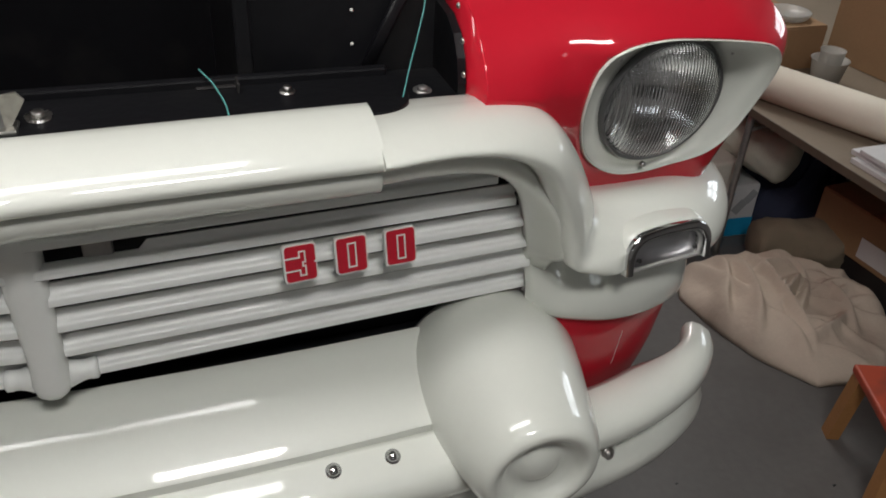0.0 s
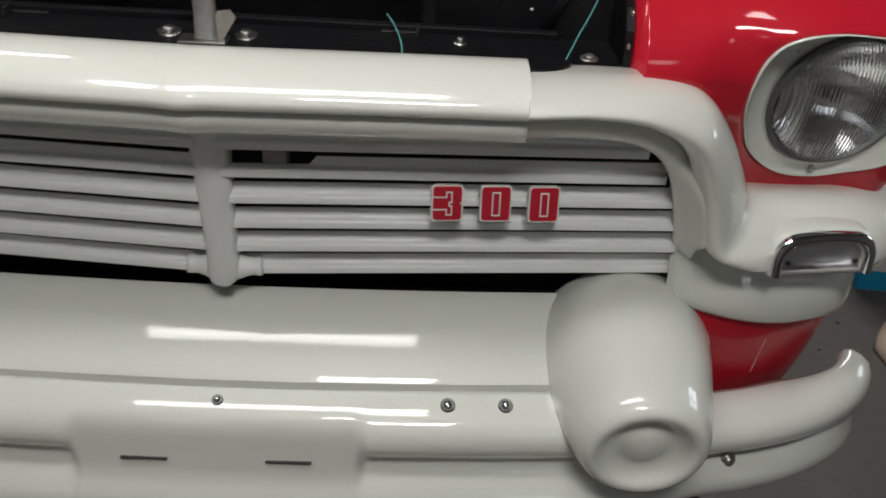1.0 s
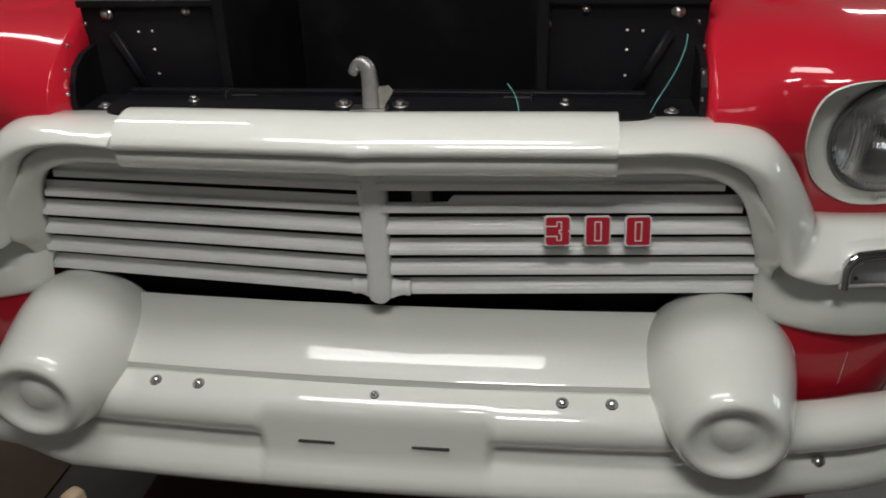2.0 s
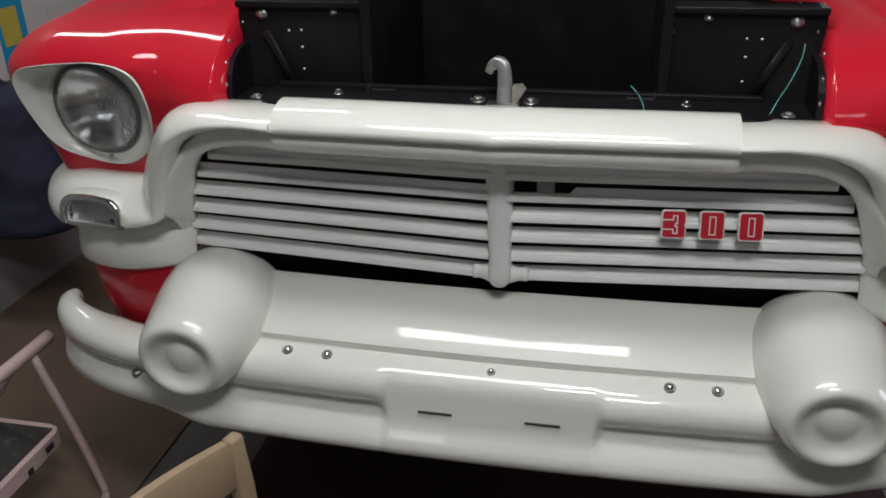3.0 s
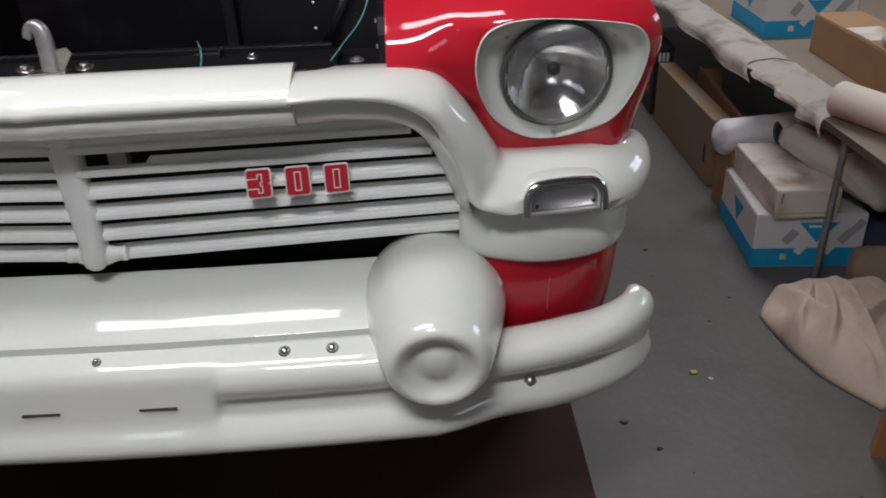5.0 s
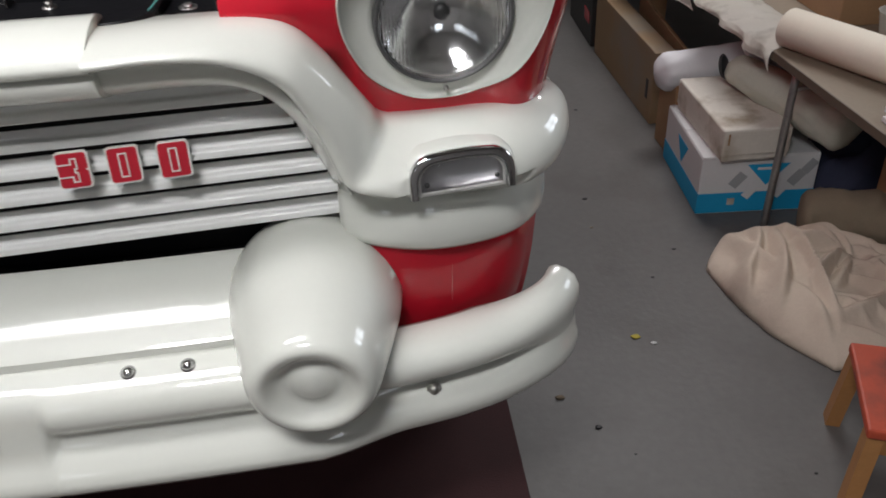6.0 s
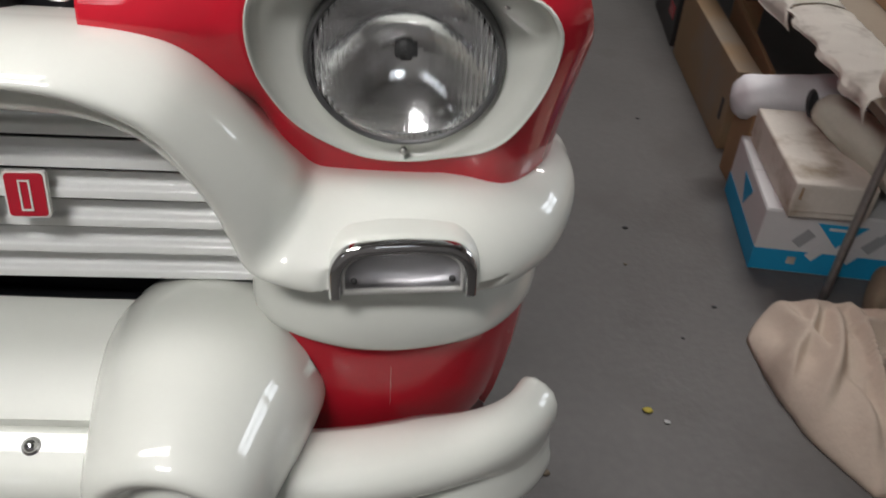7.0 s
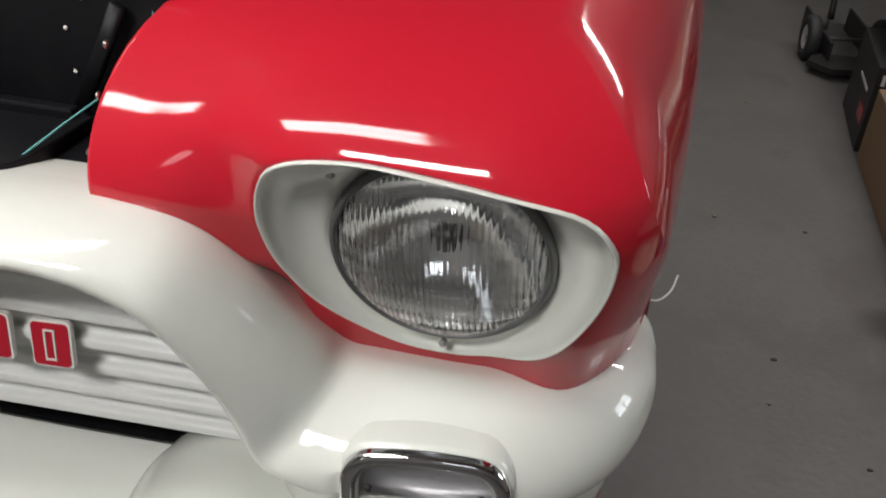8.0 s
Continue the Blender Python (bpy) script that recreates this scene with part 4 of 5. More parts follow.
hook = spline([(0.004, 0.112, 1.186), (0.004, 0.112, 1.210), (0.003, 0.114, 1.236), (0.000, 0.116, 1.252), (-0.009, 0.119, 1.259), (-0.019, 0.123, 1.253), (-0.025, 0.127, 1.243)], 5)
part("hook", sweep([(*p, 0.0150 - 0.0070 * k / (len(hook) - 1), 0.010, 0.0, -1) for k, p in enumerate(hook)], 16, 3.0, (0, 0.004)), CAST, latch, "grey cast hook")
part("foot", box_bm(-0.028, 0.092, 1.186, 0.030, 0.122, 1.191, 0.0015), STEEL, latch, smooth=False)
lever = bmesh.new()
lv = [lever.verts.new(p) for p in ((0.014, 0.106, 1.190), (0.024, 0.106, 1.190), (0.041, 0.107, 1.217), (0.034, 0.107, 1.226), (0.019, 0.107, 1.224), (0.014, 0.107, 1.21))]
lf = lever.faces.new(lv)
ext = bmesh.ops.extrude_face_region(lever, geom=[lf])
bmesh.ops.translate(lever, vec=(0, 0.004, 0), verts=[v for v in ext["geom"] if isinstance(v, bmesh.types.BMVert)])
part("lever", lever, material("dull_lever_metal", (0.40, 0.385, 0.34), 0.45, metal=0.8, vary=0.3, scale=60, bump=0.2), latch, "dull ridged lever", smooth=False)

BAY_Y = 0.24
part("firewall", box_bm(-0.62, 1.05, 0.5, 0.62, 1.07, 1.75), BLACK, truck, "black painted bulkhead", smooth=False)
part("bay_floor", box_bm(-0.60, 0.30, 0.55, 0.60, 1.05, 0.57), BLACK, truck, smooth=False)
for s in (-1, 1):
    panel = part("bay_panel", box_bm(min(s * 0.27, s * 0.535), BAY_Y, 0.80, max(s * 0.27, s * 0.535), BAY_Y + 0.012, 1.335, 0.003), BLACK, truck, "black panel beside the radiator", smooth=False)
    part("panel_flange", box_bm(s * 0.272 - 0.010, BAY_Y - 0.03, 0.80, s * 0.272 + 0.010, BAY_Y + 0.4, 1.36, 0.003), BLACK, panel, smooth=False)
    part("top_flange", box_bm(min(s * 0.27, s * 0.535), BAY_Y - 0.012, 1.325, max(s * 0.27, s * 0.535), BAY_Y + 0.05, 1.338, 0.003), BLACK, panel, smooth=False)
    prof = [(0.140, 1.12), (0.138, 1.185), (0.146, 1.215), (0.165, 1.240), (0.195, 1.255), (0.25, 1.262), (0.6, 1.262), (1.05, 1.262), (1.05, 1.12)]
    side = rings_bm([[(s * x, y, z) for y, z in prof] for x in (0.518, 0.5285)], True, (True, True))
    bmesh.ops.recalc_face_normals(side, faces=side.faces)
    part("inner_side", side, BLACK, truck, "black inner fender side", smooth=False)
    part("brace", sweep([(s * 0.477, BAY_Y - 0.010, 1.282, 0.008, 0.005, 0, -1), (s * 0.450, BAY_Y - 0.014, 1.232, 0.008, 0.005, 0, -1), (s * 0.422, BAY_Y - 0.020, 1.18, 0.008, 0.005, 0, -1)], 10, 4.0), BLACK, panel)
    for x, z, r in ((0.486, 1.312, 0.0065), (0.340, 1.317, 0.0045), (0.279, 1.293, 0.004)):
        part("bolt", bolt_bm(facing(s * x, BAY_Y - 0.001, z, 0, -1, 0.0), r, 0.008), STEEL, panel)
    for x, z in ((0.408, 1.283), (0.433, 1.282), (0.409, 1.251), (0.409, 1.208)):
        part("rivet", revolve_bm([(0, 0.002), (0.0022, 0.001), (0.0025, 0), (0, 0)], 8, facing(s * x, BAY_Y - 0.001, z, 0, -1, 0)), EMBLEM_WHITE, panel)
    for y, z in ((0.118, 1.205), (0.128, 1.243), (0.150, 1.278), (0.22, 1.30)):
        part("rivet", revolve_bm([(0, 0.003), (0.003, 0.002), (0.004, 0), (0, 0)], 10, facing(s * 0.5175, y, z, -s, -0.2, 0)), STEEL, truck)
    part("hinge_plate", box_bm(min(s * 0.42, s * 0.53), BAY_Y + 0.03, 1.345, max(s * 0.42, s * 0.53), BAY_Y + 0.2, 1.352, 0.003), BLACK, truck, smooth=False)
    for x, y in ((0.44, 0.36), (0.50, 0.35), (0.515, 0.42)):
        part("bolt", bolt_bm(facing(s * x, y, 1.352, 0, 0, 1), 0.008, 0.007), STEEL, truck)
part("wire", tube_bm([(0.437, 0.103, 1.182), (0.458, 0.15, 1.20), (0.487, 0.21, 1.225), (0.503, 0.235, 1.262), (0.502, 0.25, 1.30), (0.49, 0.28, 1.345), (0.46, 0.34, 1.42)], 0.0011, 6), WIRE, truck, "thin teal wire")
part("wire", tube_bm([(0.240, 0.085, 1.186), (0.238, 0.115, 1.194), (0.229, 0.155, 1.202), (0.217, 0.191, 1.206)], 0.0011, 6), WIRE, truck, "thin teal wire")
for s in (-1, 1):
    q = facing(s * 0.82, 1.05, 0.38, s, 0, 0)
    wheel = part("wheel", revolve_bm([(0, 0.04), (0.19, 0.04), (0.2, 0.07), (0.21, 0.09), (0.35, 0.10), (0.377, 0.07), (0.38, 0), (0.377, -0.07), (0.35, -0.10), (0.2, -0.1), (0, -0.1)], 48, q), RUBBER, truck, "black front wheel")
part("wire", tube_bm([(0.985, 1.40, 0.30), (1.02, 1.42, 0.22), (1.06, 1.45, 0.187), (1.095, 1.51, 0.183), (1.11, 1.57, 0.198)], 0.003, 8), EMBLEM_WHITE, truck, "loose white wire end")
part("chassis", box_bm(-0.42, 0.12, 0.50, 0.42, 2.4, 0.64, 0.01), BLACK, truck, smooth=False)

# ---- along the right-hand side: bench, cartons, cloths ----
AX, AY, ATURN = 1.912, 1.245, radians(2.0)
AISLE = Matrix.Translation((AX, AY, 0)) @ Matrix.Rotation(ATURN, 4, "Z")


def placed(bm, m):
    bm.transform(m)
    return bm


def bench():
    t = thing("work_table", "tan boarded work table on thin metal legs", "table", AISLE @ Vector((0.45, 0.6, 0)))
    part("tabletop", placed(box_bm(0.0, -1.15, 0.535, 1.2, 3.4, 0.562, 0.004), AISLE), TABLE, t, smooth=False)
    part("edge_strip", placed(box_bm(-0.004, -1.15, 0.537, 0.0, 3.4, 0.563, 0.001), AISLE), EDGE, t, "dull brown edge strip", smooth=False)
    for x, y in ((0.015, 0.0), (1.15, -1.1), (1.15, 3.3), (0.05, 3.3)):
        part("leg", placed(tube_bm([(x, y, 0.0), (x + 0.01, y + 0.01, 0.25), (x + 0.02, y + 0.02, 0.535)], 0.012), AISLE), CAST, t)
    part("brace", placed(tube_bm([(0.03, 0.02, 0.47), (0.4, 0.02, 0.51), (1.15, 0.02, 0.53)], 0.007), AISLE), CAST, t)
    return t


bench()

roll = thing("cardboard_tube", "long thick cream cardboard tube lying on the table", "tube", AISLE @ Vector((0.10, -0.1, 0.48)))
part("shell", placed(revolve_bm([(0.052, 0.0), (0.058, 0.0), (0.058, 0.95), (0.052, 0.95), (0.052, 0.0)], 40), Matrix.Translation((1.957, 1.380, 0.622)) @ Matrix.Rotation(radians(24), 4, "Z") @ Matrix.Rotation(radians(90), 4, "X")), CREAM, roll)


def cloth_strip(label, y0, y1, far_drop, near_drop, mat, seed):
    """Canvas lying on the table and hanging over its edge, lowest at its near corner."""
    rows, n = [], 44
    for i in range(n + 1):
        f = i / n
        y = y0 + (y1 - y0) * f
        drop = near_drop + (far_drop - near_drop) * f ** 0.75
        drop *= 1 + 0.12 * noise.noise(Vector((f * 5, seed, 0)))
        row = []
        for j in range(8):
            g = j / 7
            row.append((0.17 - 0.165 * g, y + 0.012 * g, 0.566 + 0.008 * abs(noise.noise(Vector((f * 9, g * 3, seed)))) + 0.012 * math.sin(g * math.pi)))
        for j in range(1, 15):
            g = j / 14
            fold = math.sin(f * 23 + seed + 1.5 * noise.noise(Vector((f * 4, g, seed))))
            row.append((-0.008 - 0.016 * math.sin(min(1, g * 1.4) * 1.57) - 0.012 * fold * g, y - 0.05 * g * (1 - f) + 0.006 * fold, 0.566 - drop * g ** 1.15 + 0.004 * noise.noise(Vector((f * 14, g * 4, seed)))))
        rows.append(row)
    bm = rings_bm(rows, False)
    bmesh.ops.solidify(bm, geom=list(bm.faces), thickness=0.003)
    return tagged(part("drop_cloth", placed(bm, AISLE), mat), label, "cloth")


cloth_strip("stained white canvas draped over the table edge", 0.10, 0.72, 0.010, 0.050, CANVAS_WHITE, 2.0)
cloth_strip("stained white canvas hanging over the table edge", 0.74, 2.6, 0.02, 0.062, CANVAS_WHITE, 5.0)


def carton(name, label, x, y, z, w, d, h, turn, mat, flaps=None, base=None):
    """A closed box with a lid seam and folded flaps, at its near corner."""
    m = (base if base is not None else AISLE) @ Matrix.Translation((x, y, z)) @ Matrix.Rotation(radians(turn), 4, "Z")
    t = thing(name, label, "box", m @ Vector((w / 2, d / 2, 0)))
    part("body", placed(box_bm(0, 0, 0, w, d, h, 0.004), m), mat, t, smooth=False)
    if flaps:
        part("flap", placed(box_bm(0.002, 0.002, h + 0.0005, w - 0.002, d / 2 - 0.002, h + 0.004, 0.001), m), flaps, t, smooth=False)
        part("flap", placed(box_bm(0.002, d / 2 + 0.001, h + 0.0005, w - 0.002, d - 0.002, h + 0.004, 0.001), m), flaps, t, smooth=False)
    return t, m


def paper_carton(x, y, z, turn, label):
    """White copy-paper carton with a blue foot band and blue wedges; its lettering is plain bars."""
    w, d, h = 0.385, 0.42, 0.208
    t, m = carton("paper_carton", label, x, y, z, w, d, h, turn, PAPER_WHITE, PAPER_WHITE)
    band = 0.078
    part("band", placed(box_bm(-0.001, -0.001, 0.004, w + 0.001, d + 0.001, band), m), BLUE, t, "blue printed band", smooth=False)

    def wedge(pts, side):
        bm = bmesh.new()
        vs = []
        for a, b in pts:
            vs.append(bm.verts.new((a, -0.0015, b) if side == "front" else (-0.0015, a, b)))
        f = bm.faces.new(vs)
        ex = bmesh.ops.extrude_face_region(bm, geom=[f])
        bmesh.ops.translate(bm, vec=(0, 0.0012, 0) if side == "front" else (0.0012, 0, 0), verts=[v for v in ex["geom"] if isinstance(v, bmesh.types.BMVert)])
        part("wedge", placed(bm, m), BLUE, t, smooth=False)
    wedge([(0.150, 0.180), (0.290, 0.180), (0.220, 0.102)], "front")
    part("print_bar", placed(box_bm(0.185, -0.0026, 0.160, 0.255, -0.0016, 0.169), m), PAPER_WHITE, t, smooth=False)
    for a, b, r, mt in ((0.125, 0.125, 0.028, PAPER_GREY), (0.318, 0.125, 0.028, PAPER_GREY), (0.170, 0.078, 0.024, PAPER_WHITE), (0.270, 0.078, 0.024, PAPER_WHITE), (0.355, 0.165, 0.026, PAPER_GREY)):
        q = m @ Matrix.Translation((a, 0, b)) @ Matrix.Rotation(radians(38), 4, "Y")
        part("print_diamond", placed(box_bm(-r * 0.6, -0.0028, -r, r * 0.6, -0.0012, r), q), mt, t, smooth=False)
    wedge([(0.15, 0.170), (0.27, 0.170), (0.21, 0.090)], "side")
    part("print_bar", placed(box_bm(0.10, -0.0025, 0.033, 0.124, -0.0012, 0.057), m), PAPER_DIRTY, t, smooth=False)
    return t, m


_t, PC = paper_carton(-0.165, 0.125, 0.0, -6, "white and blue paper carton standing on the floor")
lid, LC = carton("flat_carton", "soiled white flat carton lying on a paper carton", 0.045, -0.035, 0.2135, 0.215, 0.43, 0.108, 3, PAPER_DIRTY, None, PC)
part("lid", placed(box_bm(-0.004, -0.004, 0.016, 0.219, 0.434, 0.110, 0.008), LC), PAPER_DIRTY, lid, "stained sagging lid", smooth=False)
part("torn_corner", placed(box_bm(0.012, -0.0052, 0.060, 0.018, -0.0040, 0.098), LC), CARD, lid, smooth=False)


def lying_roll(name, label, cat, a, b, r0, r1, mat, bumpy, seed):
    """A soft closed roll from a to b, rumpled, thicker at one end if need be."""
    a, b = Vector(a), Vector(b)
    d = b - a
    m = Matrix.Translation(a) @ d.to_track_quat("Z", "Y").to_matrix().to_4x4()
    L, rings, n = d.length, [], 40
    for k in range(31):
        f = k / 30
        r = (r0 + (r1 - r0) * f) * min(1.0, (1 - (1 - min(1, f / 0.10)) ** 2) ** 0.5 + 0.02, (1 - (1 - min(1, (1 - f) / 0.10)) ** 2) ** 0.5 + 0.02)
        ring = []
        for i in range(n):
            t = 2 * math.pi * i / n
            q = 1 + bumpy * noise.noise(Vector((math.cos(t) * 1.3, math.sin(t) * 1.3, f * 5 + seed))) + 0.5 * bumpy * noise.noise(Vector((math.cos(t) * 4, math.sin(t) * 4, f * 9 + seed)))
            ring.append((r * q * math.cos(t), r * q * math.sin(t), f * L))
        rings.append(ring)
    bm = rings_bm(rings, True, (True, True))
    bm.transform(m)
    t = thing(name, label, cat, a)
    part("wrap", bm, mat, t)
    return t, m


lying_roll("foam_roll", "roll of white packing foam lying behind the cartons", "roll", (1.727, 1.845, 0.312), (2.352, 1.915, 0.312), 0.072, 0.072, FOAM, 0.10, 1.0)
ROLL_T, ROLL_M = lying_roll("cloth_roll", "rolled grey-green cloth lying on a soiled carton", "roll", (1.915, 1.66, 0.395), (2.165, 1.235, 0.335), 0.050, 0.088, KHAKI, 0.16, 4.0)
part("dark_end", placed(revolve_bm([(0, 0.012), (0.022, 0.010), (0.034, 0.004), (0.036, 0.0), (0.030, -0.006)], 24), ROLL_M @ Matrix.Translation((-0.03, 0.01, 0.004)) @ Matrix.Rotation(radians(155), 4, "X") @ Matrix.Diagonal((0.7, 1.2, 1, 1))), RUBBER, ROLL_T, "dark rubber end")
part("cuff", placed(revolve_bm([(0.018, -0.012), (0.026, -0.014), (0.032, 0.0), (0.030, 0.016), (0.024, 0.020), (0.018, 0.014), (0.018, -0.012)], 28), Matrix.Translation((2.005, 1.715, 0.430)) @ Matrix.Rotation(radians(62), 4, "Y")), PAPER_WHITE, ROLL_T, "white rolled cuff")
carton("storage_box", "brown cardboard box under the table", -0.10, 0.54, 0.0, 0.55, 0.16, 0.275, 0, CARD, CARD)


def tall_flat_box():
    """A long flat carton on its edge along the aisle, with an open slot for a grip."""
    m = Matrix.Translation((1.805, 2.065, 0)) @ Matrix.Rotation(radians(0.5), 4, "Z")
    t = thing("flat_box", "long yellowed cardboard box standing on edge", "box", m @ Vector((0.03, 0.5, 0)))
    part("body", placed(box_bm(0, 0, 0, 0.085, 0.84, 0.30, 0.004), m), CARD_YELLOW, t, smooth=False)
    part("grip_slot", placed(box_bm(-0.0015, 0.05, 0.09, 0.004, 0.075, 0.17, 0.0), m), RUBBER, t, "dark hand slot", smooth=False)
    m2 = Matrix.Translation((1.915, 2.065, 0)) @ Matrix.Rotation(radians(-4), 4, "Z")
    b = thing("flat_box", "open brown cardboard box leaning beside the flat carton", "box", m2 @ Vector((0.1, 0.4, 0)))
    part("body", placed(box_bm(0, 0, 0, 0.016, 0.72, 0.31, 0.002), m2), CARD, b, smooth=False)
    part("end_panel", placed(box_bm(0.016, 0.70, 0, 0.12, 0.72, 0.30, 0.002), m2), CARD, b, smooth=False)
    m3 = Matrix.Translation((1.795, 2.97, 0)) @ Matrix.Rotation(radians(-2), 4, "Z")
    c = thing("black_carton", "black printed carton with white lettering bars", "box", m3 @ Vector((0.05, 0.3, 0)))
    part("body", placed(box_bm(0, 0, 0, 0.10, 0.50, 0.36, 0.004), m3), DARK, c, smooth=False)
    for k in range(3):
        part("print_bar", placed(box_bm(0.02 + 0.02 * k, -0.0015, 0.285, 0.033 + 0.02 * k, 0.0, 0.33), m3), EMBLEM_WHITE, c, smooth=False)
    part("print_bar", placed(box_bm(-0.0015, 0.10, 0.22, 0.0, 0.30, 0.235), m3), EMBLEM_WHITE, c, smooth=False)
    part("print_bar", placed(box_bm(-0.0015, 0.05, 0.10, 0.0, 0.16, 0.16), m3), RED_LOW, c, "dull red print", smooth=False)


tall_flat_box()
# on the table
paper_carton(0.19, 1.06, 0.562, -3, "white and blue paper carton standing on the table")
carton("storage_box", "brown cardboard box on the table", 0.280, 0.25, 0.562, 0.19, 0.62, 0.15, -2, CARD, CARD)
carton("storage_box", "tall brown cardboard box at the back of the table", 0.66, -0.55, 0.562, 0.40, 0.90, 0.42, 4, CARD, CARD)
tagged(part("paper_sheet", placed(box_bm(0.300, 0.44, 0.7165, 0.430, 0.62, 0.718), AISLE), PAPER_DIRTY, smooth=False), "loose white paper lying on a cardboard box", "paper")
bowl = thing("glass_ashtray", "round pressed clear glass dish on a cardboard box", "dish", AISLE @ Vector((0.376, 0.350, 0.716)))
part("dish", revolve_bm([(0, 0.0), (0.064, 0.0), (0.072, 0.006), (0.080, 0.024), (0.076, 0.027), (0.066, 0.010), (0, 0.006)], 32, AISLE @ Matrix.Translation((0.376, 0.350, 0.7165))), PLASTIC, bowl)
for x, y, r, h in ((0.385, 0.11, 0.060, 0.088), (0.388, 0.112, 0.040, 0.118)):
    c = thing("plastic_cup", "cloudy clear plastic cup on the table", "cup", AISLE @ Vector((x, y, 0.562)), group="plastic cups")
    part("wall", revolve_bm([(0, 0.002), (r * 0.75, 0.0), (r, h - 0.004), (r * 1.06, h), (r * 0.97, h - 0.002), (r * 0.72, 0.004), (0, 0.004)], 28, AISLE @ Matrix.Translation((x, y, 0.5625))), PLASTIC, c)
for k, (x, y) in enumerate(((0.030, -0.53), (0.045, -0.51), (0.036, -0.545))):
    tagged(part("folded_paper", placed(box_bm(x, y, 0.5625 + 0.016 * k, x + 0.18, y + 0.13, 0.5775 + 0.016 * k, 0.002), AISLE), PAPER_WHITE, smooth=False), "folded white paper stacked on the table corner", "paper", "folded papers")


def heap(name, label, cat, cx, cy, outline, height, mat, seed, z0=0.0, folds=9.0, crease=0.58):
    """A rumpled pile of cloth: an uneven outline, domed, with sharp folds."""
    bm = bmesh.new()
    N, K = 150, 60
    prev = None
    c = bm.verts.new((cx, cy, z0 + height))
    for k in range(1, K + 1):
        f = k / K
        cur = []
        for i in range(N):
            a = 2 * math.pi * i / N
            r = outline(a) * (1 + 0.07 * noise.noise(Vector((math.cos(a) * 2.2, math.sin(a) * 2.2, seed))))
            x, y = cx + r * f * math.cos(a), cy + r * f * math.sin(a)
            dome = (1 - f ** 3) ** 0.7
            p = Vector((x * folds, y * folds, seed))
            turn = 0.9 * noise.noise(p * 0.22) + 0.6
            rx, ry = x - cx, y - cy
            u, v = rx * math.cos(turn) + ry * math.sin(turn), -rx * math.sin(turn) + ry * math.cos(turn)
            w = Vector((u * folds * 0.55, v * folds * 1.15, seed)) + Vector((noise.noise(p * 0.6), 2.2 * noise.noise(p * 0.5 + Vector((5, 1, 0))), 0))
            fold = (1 - abs(noise.noise(w))) ** 5 + 0.45 * (1 - abs(noise.noise(w * 2.0 + Vector((3, 0, 0))))) ** 5 + 0.35 * noise.noise(p * 0.5)
            z = z0 + height * dome * (1 - crease + crease * fold) * (1.0 if f < 0.97 else 0.6) + 0.003
            if k == K:
                z = z0 + 0.001
            cur.append(bm.verts.new((x, y, z)))
        for i in range(N):
            j = (i + 1) % N
            if prev:
                bm.faces.new((prev[i], prev[j], cur[j], cur[i]))
            else:
                bm.faces.new((c, cur[i], cur[j]))
        prev = cur
    c.co.z = sum(e.other_vert(c).co.z for e in c.link_edges) / N
    bm.faces.new(prev[::-1])
    return tagged(part(name, bm, mat), label, cat)


def pile_outline(a):
    pts = [(1.615, 1.01), (1.62, 0.89), (1.665, 0.72), (1.77, 0.545), (1.95, 0.52), (2.14, 0.62), (2.20, 0.84), (2.10, 0.97), (1.98, 1.03), (1.83, 1.13), (1.70, 1.14)]
    q = radial(pts, 1.92, 0.84, [a])[0]
    return 1.03 * math.hypot(q[0] - 1.92, q[1] - 0.84)


